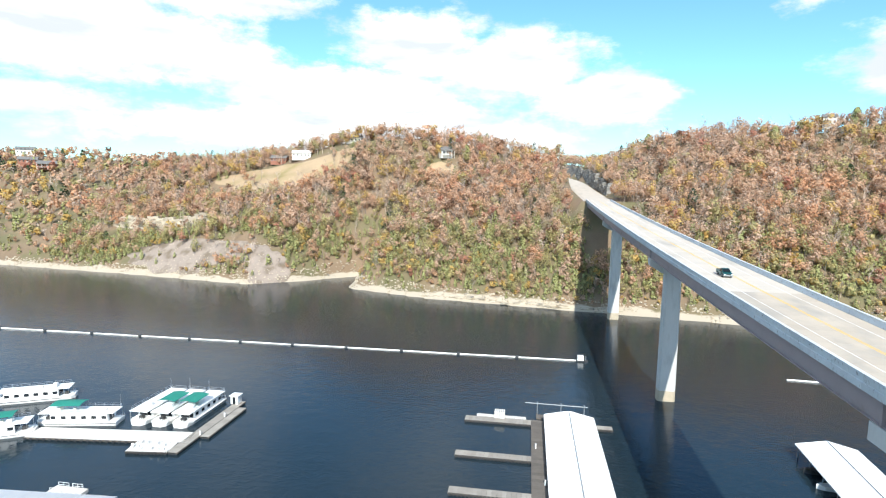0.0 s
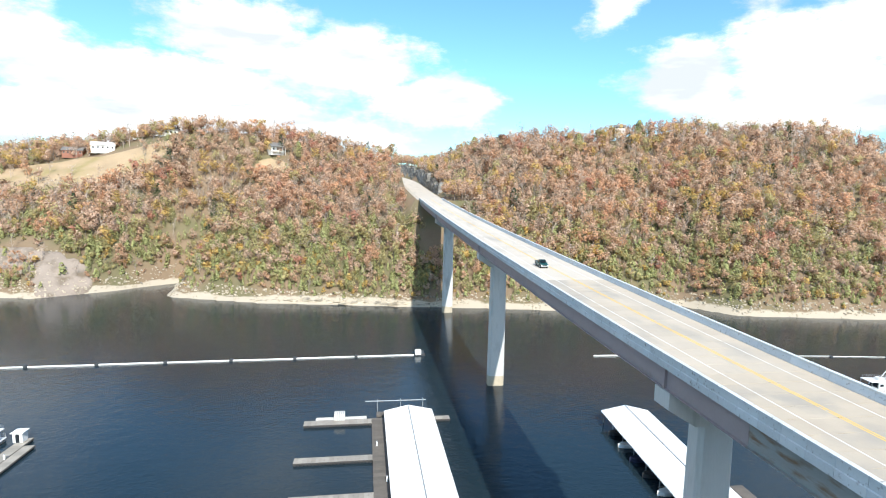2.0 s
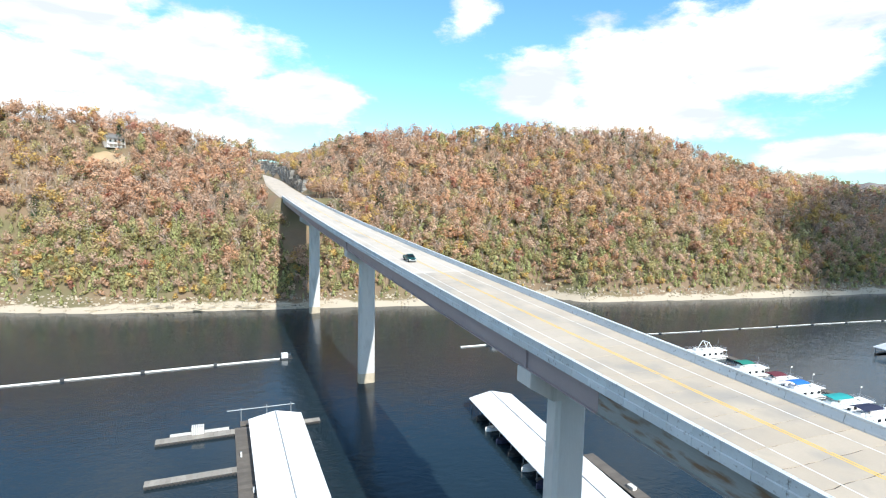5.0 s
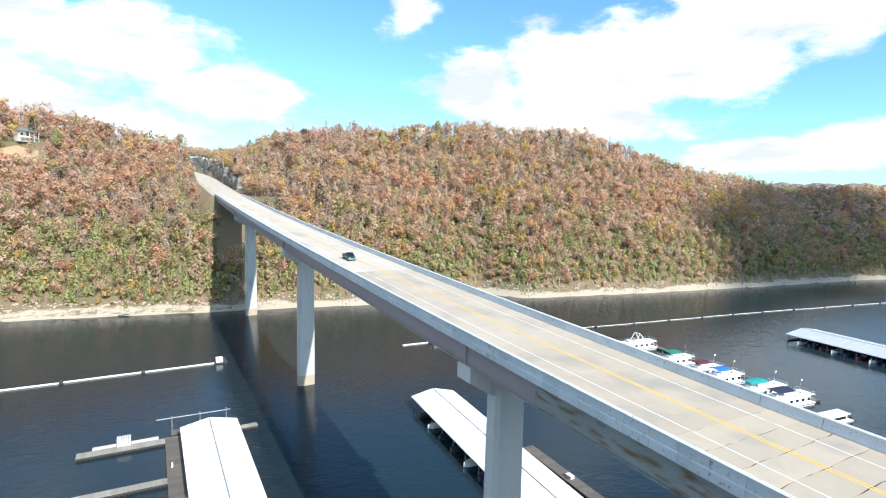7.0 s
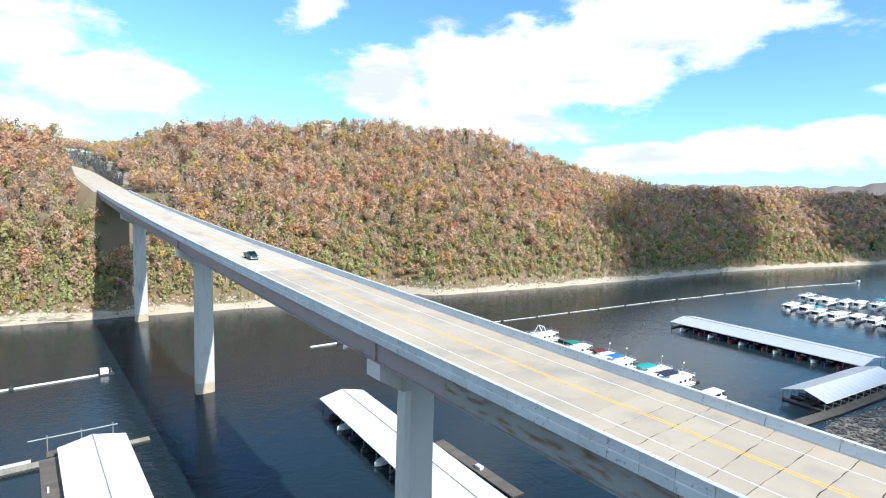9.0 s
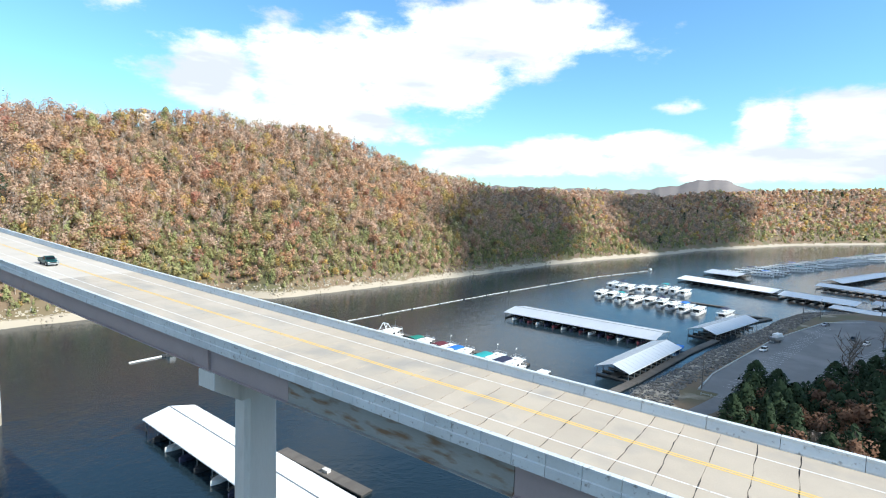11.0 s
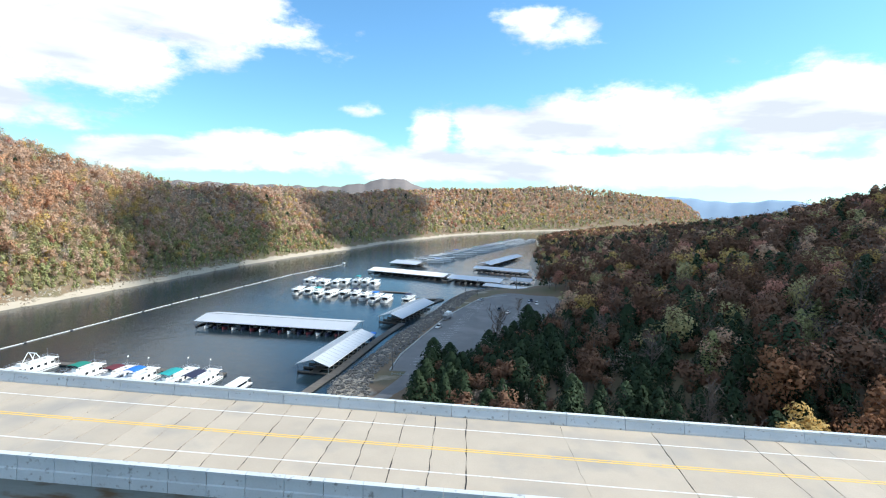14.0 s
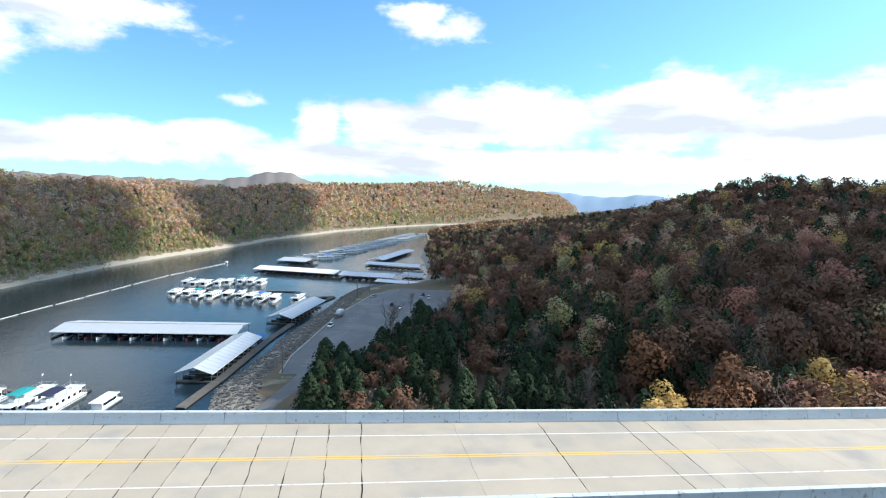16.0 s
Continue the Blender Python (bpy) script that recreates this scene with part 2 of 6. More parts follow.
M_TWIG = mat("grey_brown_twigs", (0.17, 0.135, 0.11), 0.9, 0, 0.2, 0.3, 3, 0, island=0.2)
# copper with the near trees' shade put into its colour
M_COPPER_SHADE = leafy("shaded_copper_oak_leaves", (0.34, 0.175, 0.095), 0.35)
# russet darkened to stand in for cloud shade on the near woods
M_RUSSET_SHADE = leafy("shade_dark_russet_leaves", (0.22, 0.125, 0.08), 0.3)

# ---------------------------------------------------------------- builders


def part(name, bm, material, parent=None, label=""):
    me = bpy.data.meshes.new(name)
    bm.to_mesh(me)
    bm.free()
    if not isinstance(material, (list, tuple)):
        material = [material]
    for m in material:
        me.materials.append(m)
    ob = new(name, me)
    ob.parent = parent
    if label:
        ob["label"] = label
    return ob


def thing(name, m=Matrix(), label="", category="", group="", kind=""):
    ob = new(name)
    ob.matrix_world = m
    return tagged(ob, label, category, group, kind)


def box(bm, x0, x1, y0, y1, z0, z1, bevel=0.0, mi=0):
    b = bm if not bevel else bmesh.new()
    vs = [b.verts.new((x, y, z)) for z in (z0, z1) for y in (y0, y1) for x in (x0, x1)]
    fs = [b.faces.new([vs[i] for i in f]) for f in ((0, 2, 3, 1), (4, 5, 7, 6), (0, 1, 5, 4), (2, 6, 7, 3), (0, 4, 6, 2), (1, 3, 7, 5))]
    for f in fs:
        f.material_index = mi
    if bevel:
        bmesh.ops.bevel(b, geom=list(b.edges), offset=bevel, segments=1, affect="EDGES")
        tmp = bpy.data.meshes.new("tmp")
        b.to_mesh(tmp)
        b.free()
        bm.from_mesh(tmp)
        bpy.data.meshes.remove(tmp)
    return bm


def bx(x0, x1, y0, y1, z0, z1, bevel=0.0):
    return box(bmesh.new(), x0, x1, y0, y1, z0, z1, bevel)


def rod(bm, a, b, r, n=6, r2=None):
    a, b = Vector(a), Vector(b)
    q = (b - a).to_track_quat("Z", "Y")
    r2 = r if r2 is None else r2
    ra, rb = [], []
    for i in range(n):
        o = Vector((math.cos(2 * math.pi * i / n), math.sin(2 * math.pi * i / n), 0))
        ra.append(bm.verts.new(a + q @ (o * r)))
        rb.append(bm.verts.new(b + q @ (o * r2)))
    for i in range(n):
        bm.faces.new((ra[i], ra[(i + 1) % n], rb[(i + 1) % n], rb[i]))
    bm.faces.new(ra[::-1])
    bm.faces.new(rb)
    return bm


def extrude_y(bm, prof, y0, y1, zf=None):
    """A closed outline in x, z carried from y0 to y1."""
    zf = zf or (lambda y: 0.0)
    a = [bm.verts.new((x, y0, z + zf(y0))) for x, z in prof]
    b = [bm.verts.new((x, y1, z + zf(y1))) for x, z in prof]
    n = len(prof)
    for i in range(n):
        bm.faces.new((a[i], a[(i + 1) % n], b[(i + 1) % n], b[i]))
    bm.faces.new(a[::-1])
    bm.faces.new(b)
    bmesh.ops.recalc_face_normals(bm, faces=bm.faces)
    return bm


def grid_mesh(name, V, F, mats, mi=None, smooth=False):
    """A mesh straight from arrays of corners and quads."""
    me = bpy.data.meshes.new(name)
    V, F = np.asarray(V, np.float32), np.asarray(F, np.int32)
    k = F.shape[1]
    me.vertices.add(len(V))
    me.vertices.foreach_set("co", V.ravel())
    me.loops.add(F.size)
    me.loops.foreach_set("vertex_index", F.ravel())
    me.polygons.add(len(F))
    me.polygons.foreach_set("loop_start", np.arange(0, F.size, k, dtype=np.int32))
    me.polygons.foreach_set("loop_total", np.full(len(F), k, np.int32))
    for m in mats:
        me.materials.append(m)
    if mi is not None:
        me.polygons.foreach_set("material_index", np.asarray(mi, np.int32))
    me.polygons.foreach_set("use_smooth", np.full(len(F), smooth))
    me.update(calc_edges=True)
    me.validate()
    return new(name, me)


# ---------------------------------------------------------------- land
FAR = [(-900, 420), (-560, 360), (-370, 322), (-260, 308), (-163, 291), (-136, 310), (-108, 337), (-100, 293), (-51, 275), (-9, 268), (24, 262),
       (45, 259), (100, 249), (165, 256), (181, 233), (258, 219), (354, 206), (456, 195), (534, 179), (686, 138), (759, 128), (1045, 33),
       (1311, -109), (1415, -175), (1775, -472), (2100, -900)]
NEAR = [(-900, -120), (-100, -60), (0, -30), (60, 2), (110, 36), (149, 41), (166, 42.5), (185, 38.5), (209, 34.5), (230, 31.5), (254, 26), (280, 20), (325, 12), (350, 5), (366, -10), (382, -32), (398, -47),
        (450, -57), (560, -61), (660, -76), (775, -96), (990, -118), (1078, -182), (1300, -420), (1700, -900)]
RIDGE = [(-880, 700, 84), (-520, 468, 84), (-329, 453, 79), (-225, 447, 82), (-103, 407, 95), (-30, 410, 89), (10, 402, 80), (80, 405, 90),
         (129, 379, 97), (247, 365, 100), (314, 336, 97), (397, 304, 73), (565, 300, 62), (705, 285, 63), (802, 282, 71), (978, 208, 65),
         (1395, 122, 90), (1744, -140, 112), (1868, -330, 132), (1940, -484, 122), (2400, -900, 110)]
RIDGEN = [(60, -420, 90), (250, -330, 76), (288, -320, 63), (359, -271, 69), (400, -270, 62), (520, -300, 52), (747, -287, 26), (925, -214, 13), (1090, -330, 22), (1500, -900, 60)]

KNOLL = [(118, 425, 91), (88, 452, 86), (74, 490, 83), (62, 545, 82), (30, 606, 82), (-60, 650, 86)]


def seg_dist(P, line):
    """Distance of points to a polyline, and the height carried along it."""
    best, hh = np.full(len(P), 1e9), np.zeros(len(P))
    for a, b in zip(line[:-1], line[1:]):
        a2, b2 = np.array(a[:2], float), np.array(b[:2], float)
        d = b2 - a2
        u = np.clip(((P - a2) @ d) / (d @ d), 0, 1)
        r = np.linalg.norm(P - a2 - u[:, None] * d, axis=1)
        m = r < best
        best = np.where(m, r, best)
        if len(a) > 2:
            hh = np.where(m, a[2] + u * (b[2] - a[2]), hh)
    return best, hh


def inside(P, poly):
    c = np.zeros(len(P), bool)
    n = len(poly)
    for i in range(n):
        (x0, y0), (x1, y1) = poly[i], poly[i - 1]
        if y0 == y1:
            continue
        c ^= ((y0 > P[:, 1]) != (y1 > P[:, 1])) & (P[:, 0] < (x1 - x0) * (P[:, 1] - y0) / (y1 - y0) + x0)
    return c


FARPOLY = FAR + [(6000, -900), (6000, 6000), (-6000, 6000), (-6000, 500)]
NEARPOLY = NEAR + [(2100, -1500), (6000, -1500), (6000, -6000), (-6000, -6000), (-6000, -120)]
LOT = [(164, 26), (187, 25), (257, 12), (313, -5), (336, -22), (330, -62), (270, -64), (215, -14), (165, 8)]


def wob(P, s, seed):
    """Cheap rolling noise from a few sines, about -1 to 1."""
    r = np.random.RandomState(seed)
    o = np.zeros(len(P))
    for k in range(7):
        a, f, p = r.uniform(0, 6.28), s * r.uniform(0.5, 2.2), r.uniform(0, 6.28)
        o += np.sin((P[:, 0] * math.cos(a) + P[:, 1] * math.sin(a)) * f + p) / 2.6
    return o


def road_z(y):
    return 38.69 + 0.0217 * y + 0.0000646 * y * y


def land(P):
    """Height of the ground, and the signed distance from the waterline (positive on land)."""
    P = np.asarray(P, float)
    df, _ = seg_dist(P, FAR)
    dn, _ = seg_dist(P, NEAR)
    f_in, n_in = inside(P, FARPOLY), inside(P, NEARPOLY)
    rf, hf = seg_dist(P, RIDGE)
    rn, hn = seg_dist(P, RIDGEN)
    ds = np.where(f_in, df, np.where(n_in, dn, -np.minimum(df, dn)))
    t = np.where(f_in, df / (df + rf + 1e-6), dn / (dn + rn + 1e-6))
    H = np.where(f_in, hf, hn)
    z = H * np.where(f_in, t ** 0.85, t ** 1.1)
    z = z + np.clip(ds / 60, 0, 1) * 2.2 * wob(P, 0.035, 3) + np.clip(ds / 15, 0, 1) * 0.5 * wob(P, 0.16, 5)
    z = np.where(ds > 0, np.maximum(z, np.minimum(ds * np.where(n_in, 0.5, 0.22), 2.0)), np.maximum(ds * 0.3, -9))
    # road cut through the far hill, behind the bridge
    px, py = P[:, 0], P[:, 1]
    kd, kh = seg_dist(P, KNOLL)
    z = np.where(f_in, np.maximum(z, np.minimum(kh - 1.1 * np.maximum(0, kd - 14), kh)), z)
    off = np.abs(px - (39.9 - np.clip(py - 470, 0, 300) ** 2 * 0.0014))
    rz = road_z(np.clip(py, 300, 700)) - 0.6
    east = px > 39.9 - np.clip(py - 470, 0, 300) ** 2 * 0.0014
    rock = np.interp(py, [345, 380, 430, 500, 560, 620], [0, 4, 7, 9, 10, 10]) * np.clip((off - 10.5) / 2, 0, 1)
    w = np.where(east, np.clip((off - 12) / 26, 0, 1), np.clip((off - 11) / 5, 0, 1))
    shelf = np.where(east, rz + rock, rz)
    cut = (py > 318) & (py < 760) & (off < np.where(east, 38, 16))
    z = np.where(cut, shelf * (1 - w) + np.where(east, np.maximum(z, shelf), z) * w, z)
    under = (py > 292) & (py <= 318) & (off < 10)
    z = np.where(under, np.minimum(np.maximum(z, rz - 3.2 - (318 - py) * 0.9), rz - 4), z)
    # car park on the near shore
    lp = np.array(LOT, float)
    ld, _ = seg_dist(P, [tuple(p) for p in lp] + [tuple(lp[0])])
    ld = np.where(inside(P, LOT), 0, ld)
    k = np.clip(1 - ld / 30, 0, 1)
    z = np.where(n_in, z * (1 - k) + k * np.minimum(3.6, np.maximum(ds * 0.32, 0.2)), z)
    return z, ds


def axis_steps(lo, hi, fine, far):
    mid = np.arange(lo, hi, fine)
    g, s = [], fine
    p = hi
    while p < far:
        g.append(p)
        s *= 1.12
        p += s
    g.append(far)
    q, s, p = [], fine, lo
    while p > -far:
        s *= 1.12
        p -= s
        q.append(max(p, -far))
    return np.concatenate([q[::-1], mid, g])


M_LAND = mat("leaf_littered_soil", (0.20, 0.142, 0.09), 0.95, 0, 0.3, 0.08, 1.0, 0.6, ((0.13, 0.12, 0.06), 0.04, 0.45, 0.62))
# bare limestone gravel along the waterline, leaf litter above it
_t = M_LAND.node_tree
_b = _t.nodes["Principled BSDF"]
_src = _b.inputs["Base Color"].links[0].from_socket
_g = _t.nodes.new("ShaderNodeNewGeometry")
_s = _t.nodes.new("ShaderNodeSeparateXYZ")
_t.links.new(_g.outputs["Position"], _s.inputs[0])
_n = _t.nodes.new("ShaderNodeTexNoise")
_n.inputs["Scale"].default_value, _n.inputs["Detail"].default_value = 0.09, 6
_t.links.new(_g.outputs["Position"], _n.inputs["Vector"])
_m = _t.nodes.new("ShaderNodeMath")
_m.operation = "MULTIPLY_ADD"
_t.links.new(_n.outputs[0], _m.inputs[0])
_m.inputs[1].default_value = -6.0
_t.links.new(_s.outputs[2], _m.inputs[2])
_r = _t.nodes.new("ShaderNodeMapRange")
_r.inputs["From Min"].default_value, _r.inputs["From Max"].default_value = -0.6, 0.1
_t.links.new(_m.outputs[0], _r.inputs["Value"])
_x = _t.nodes.new("ShaderNodeMix")
_x.data_type = "RGBA"
_x.inputs["A"].default_value = (0.40, 0.345, 0.27, 1)
_t.links.new(_r.outputs[0], _x.inputs["Factor"])
_t.links.new(_src, _x.inputs["B"])
_t.links.new(_x.outputs["Result"], _b.inputs["Base Color"])

gx, gy = axis_steps(-420, 900, 5.0, 4900), axis_steps(-360, 470, 4.0, 4900)
GX, GY = np.meshgrid(gx, gy)
PP = np.stack([GX.ravel(), GY.ravel()], 1)
GZ, GD = land(PP)
nx, ny = len(gx), len(gy)
ii = (np.arange(ny - 1)[:, None] * nx + np.arange(nx - 1)[None]).ravel()
ground = grid_mesh("ground", np.column_stack([PP, GZ]), np.stack([ii, ii + 1, ii + nx + 1, ii + nx], 1), [M_LAND], None, True)
tagged(ground, "brown leaf-littered wooded hillsides with a pale gravel shore", "ground", kind="structure")

M_WATER = bpy.data.materials.new("lake_water")
M_WATER.use_nodes = True
_t = M_WATER.node_tree
_b = _t.nodes["Principled BSDF"]
_b.inputs["Base Color"].default_value = (0.013, 0.025, 0.034, 1)
_b.inputs["Roughness"].default_value, _b.inputs["IOR"].default_value = 0.09, 1.33
_g = _t.nodes.new("ShaderNodeNewGeometry")
_h = None
for _sc, _w in ((0.9, 0.5), (0.22, 0.9), (3.2, 0.16)):
    _n = _t.nodes.new("ShaderNodeTexNoise")
    _n.inputs["Scale"].default_value, _n.inputs["Detail"].default_value = _sc, 4
    _t.links.new(_g.outputs["Position"], _n.inputs["Vector"])
    _m = _t.nodes.new("ShaderNodeMath")
    _m.operation = "MULTIPLY_ADD"
    _m.inputs[1].default_value = _w
    _t.links.new(_n.outputs[0], _m.inputs[0])
    if _h is not None:
        _t.links.new(_h, _m.inputs[2])
    else:
        _m.inputs[2].default_value = 0
    _h = _m.outputs[0]
_bp = _t.nodes.new("ShaderNodeBump")
_bp.inputs["Strength"].default_value, _bp.inputs["Distance"].default_value = 0.45, 0.25
_t.links.new(_h, _bp.inputs["Height"])
_t.links.new(_bp.outputs[0], _b.inputs["Normal"])
water = part("water", (lambda b: (b.faces.new([b.verts.new(p) for p in ((-4900, -4900, 0), (4900, -4900, 0), (4900, 4900, 0), (-4900, 4900, 0))]), b)[1])(bmesh.new()), M_WATER)
tagged(water, "dark blue-green rippled lake water", "water", kind="structure")


def patch(name, x, y, ra, rb, m, label, lift=0.25, turn=0.0):
    """Open ground with a ragged edge, lying on the slope."""
    r = random.Random(int(abs(x * 7 + y)))
    ph = [r.uniform(0, 6.28) for _ in range(3)]
    n, k = 48, 12
    pts = [(x, y)]
    ca, sa = math.cos(radians(turn)), math.sin(radians(turn))
    for j in range(1, k + 1):
        for i in range(n):
            a = 2 * math.pi * i / n
            q = j / k * (1 + 0.13 * math.sin(3 * a + ph[0]) + 0.1 * math.sin(5 * a + ph[1]) + 0.07 * math.sin(11 * a + ph[2]))
            u, v = ra * q * math.cos(a), rb * q * math.sin(a)
            pts.append((x + u * ca - v * sa, y + u * sa + v * ca))
    P = np.array(pts)
    z = land(P)[0] + lift
    z[-n:] -= lift + 0.6
    bm = bmesh.new()
    vs = [bm.verts.new((*p, q)) for p, q in zip(pts, z)]
    for i in range(n):
        bm.faces.new((vs[0], vs[1 + i], vs[1 + (i + 1) % n]))
        for j in range(k - 1):
            b = 1 + j * n
            bm.faces.new((vs[b + i], vs[b + n + i], vs[b + n + (i + 1) % n], vs[b + (i + 1) % n]))
    bmesh.ops.recalc_face_normals(bm, faces=bm.faces)
    for f in bm.faces:
        f.smooth = True
    return tagged(part(name, bm, m), label, "ground", kind="structure")


M_SCREE = mat("pale_pinkish_scree", (0.27, 0.222, 0.185), 0.95, 0, 0.25, 0.12, 1.1, 0.7, ((0.16, 0.125, 0.09), 0.14, 0.48, 0.66))
patch("ground", -195, 402, 62, 20, M_GRASS, "dry tan hilltop meadow in front of the houses", 0.4, -6)
patch("ground", -64, 384, 13, 6, M_GRASS, "small dry lawn below the white house", 0.4)
patch("ground", -216, 316, 58, 13, M_SCREE, "pale pinkish scree slope above the lake", 0.3, -9)
patch("ground", -158, 305, 13, 13, M_SCREE, "pale washed-out gully running down to the lake", 0.3)

# ---------------------------------------------------------------- low cumulus between the sun and the hills
M_CLOUD = mat("white_cloud", (0.85, 0.86, 0.88), 1.0, 0, 0.05, 0.004, 0.02, 0, spec=0.0)


def cumulus(x, y, rx, ry, rz, power, seed, lean=0.0, base=700.0, ragged=1.0):
    """A flat-bottomed heap of cloud; its shade falls about (x, y)."""
    r = random.Random(seed)
    ph = [r.uniform(0, 6.28) for _ in range(6)]
    c = Vector((x, y, 0)) + SUN_WAY * (base / SUN_WAY.z)
    bm = bmesh.new()
    rows = []
    n, m = 72, 14
    for j in range(m + 1):
        th = math.pi * (j / m - 0.5)
        row = []
        for i in range(n):
            a = 2 * math.pi * i / n
            edge = 1 / (abs(math.cos(a)) ** power + abs(math.sin(a)) ** power) ** (1 / power)
            edge *= 1 + ragged * (0.05 * math.sin(3 * a + ph[0]) + 0.04 * math.sin(7 * a + ph[1]) + 0.025 * math.sin(13 * a + ph[2]))
            q = math.cos(th) * edge
            up = math.sin(th) * (1 + 0.3 * math.sin(5 * a + 4 * th + ph[3]) + 0.2 * math.sin(11 * a + 7 * th + ph[4]))
            row.append(bm.verts.new((c.x + rx * q * math.cos(a) + lean * ry * q * math.sin(a), c.y + ry * q * math.sin(a), c.z + rz * (up if up > 0 else 0.25 * up))))
        rows.append(row)
    for p, q in zip(rows[:-1], rows[1:]):
        for i in range(n):
            bm.faces.new((p[i], p[(i + 1) % n], q[(i + 1) % n], q[i]))
    bmesh.ops.remove_doubles(bm, verts=bm.verts, dist=0.01)
    bmesh.ops.recalc_face_normals(bm, faces=bm.faces)
    for f in bm.faces:
        f.smooth = True
    return tagged(part("backdrop", bm, M_CLOUD), "white flat-bottomed cumulus cloud drifting over the valley", "cloud", kind="structure")


cumulus(437, -172, 362, 205, 26, 4.0, 1)
cumulus(474, 290, 134, 118, 14, 2.0, 2, 0.72, 1500, 1.9)
cumulus(905, 226, 272, 134, 18, 2.0, 3, 0.6, 1500, 1.7)

# ---------------------------------------------------------------- bridge
XC = 39.9
Y0, Y1 = -140.0, 322.0
bridge = thing("bridge", Matrix(), "long concrete-decked road bridge on tall pale piers over the lake", "bridge")


def ribbon(bm, prof, ys, zf):
    rows = [[bm.verts.new((x, y, z + zf(y))) for x, z in prof] for y in ys]
    n = len(prof)
    for a, b in zip(rows[:-1], rows[1:]):
        for i in range(n):
            bm.faces.new((a[i], a[(i + 1) % n], b[(i + 1) % n], b[i]))
    bm.faces.new(rows[0][::-1])
    bm.faces.new(rows[-1])
    bmesh.ops.recalc_face_normals(bm, faces=bm.faces)
    return bm


ys = [Y0 + i * (Y1 - Y0) / 60 for i in range(61)]
part("deck", ribbon(bmesh.new(), [(32.5, -0.45), (46.5, -0.45), (46.5, -0.06), (32.5, -0.06)], ys, road_z), M_TAR, bridge, "dark deck bed under the slabs")
for gx0, nm in ((33.5, "near"), (45.0, "far")):
    SP = [-140, -43, 17, 41, 54, 153, 249, 322]
    for a, b in zip(SP[:-1], SP[1:]):
        m = M_RUSTY if (a, b) == (17, 41) else M_GIRDER
        yy = [a + 0.03 + i * (b - a - 0.06) / 12 for i in range(13)]
        part("girder", ribbon(bmesh.new(), [(gx0 - 0.02, -3.6), (gx0 - 0.28, -3.6), (gx0 - 0.28, -3.5), (gx0, -3.46), (gx0, -0.9), (gx0 - 0.28, -0.84), (gx0 - 0.28, -0.75), (gx0 + 0.5, -0.75), (gx0 + 0.5, -3.6)], yy, road_z), m, bridge,
             "rust-streaked girder panel" if m is M_RUSTY else "mauve-grey painted plate girder")
for y in (-43, 54, 153, 249):
    part("stiffener", bx(33.18, 33.5, y - 0.16, y + 0.16, road_z(y) - 3.5, road_z(y) - 0.85), M_GIRDER, bridge)
for y in range(-136, 320, 8):
    part("floor_beam", bx(34.05, 44.7, y - 0.2, y + 0.2, road_z(y) - 2.2, road_z(y) - 0.5), M_GIRDER, bridge)
PIERS = [(-43, 8.0), (54, -6.0), (153, -7.0), (249, -4.0)]
for y, base in PIERS:
    top = road_z(y) - 3.62
    bm = bmesh.new()
    for x0, x1 in ((33.1, 46.7),):
        prof = [(x0, top), (x0, top - 1.9), (36.4, top - 3.9), (43.4, top - 3.9), (x1, top - 1.9), (x1, top)]
        extrude_y(bm, prof, y - 1.5, y + 1.5)
    part("pier_cap", bm, M_PIERC, bridge, "pale concrete hammerhead cap")
    bm = bmesh.new()
    h = top - 3.9
    ch = 0.5
    def ring(z, s):
        hx, hy = 2.2 * s, 1.35 * s
        return [bm.verts.new((XC - 0.5 + a, y + b, z)) for a, b in ((-hx, -hy + ch), (-hx + ch, -hy), (hx - ch, -hy), (hx, -hy + ch), (hx, hy - ch), (hx - ch, hy), (-hx + ch, hy), (-hx, hy - ch))]
    rs = [ring(base, 1.1), ring(3.0, 1.08), ring(h, 1.0)]
    for a, b in zip(rs[:-1], rs[1:]):
        for i in range(8):
            f = bm.faces.new((a[i], a[(i + 1) % 8], b[(i + 1) % 8], b[i]))
            f.material_index = 1 if a is rs[0] else 0
    bm.faces.new(rs[-1])
    part("pier", bm, [M_PIERC, M_PIERB], bridge, "tall pale concrete pier with a tan waterline band")
part("abutment", bx(33.0, 46.8, 318, 328, 44, road_z(318) - 0.6, 0.05), M_PIERC, bridge, "concrete abutment set into the hill")

# barrier units, each about five metres long, with open joints
for side, x0, x1 in ((0, 32.5, 32.9), (1, 46.1, 46.5)):
    STEP = 2.45 if side == 0 else 4.9
    for i in range(int((Y1 - Y0) / STEP)):
        a, b = Y0 + i * STEP + 0.018, Y0 + (i + 1) * STEP - 0.018
        if side == 0:
            prof = [(32.42, -0.8), (32.42, -0.1), (32.5, -0.02), (32.5, 0.62), (32.42, 0.66), (32.42, 0.82), (32.86, 0.82), (32.86, 0.66), (32.82, 0.62), (33.02, 0.14), (33.02, -0.05), (32.9, -0.8)]
        else:
            prof = [(46.58, -0.8), (46.58, -0.1), (46.5, -0.02), (46.5, 0.72), (46.58, 0.76), (46.58, 0.95), (46.14, 0.95), (46.14, 0.76), (46.18, 0.72), (45.98, 0.16), (45.98, -0.05), (46.1, -0.8)]
        part("barrier_unit", extrude_y(bmesh.new(), prof, a, b, road_z), M_BARRIER, bridge)

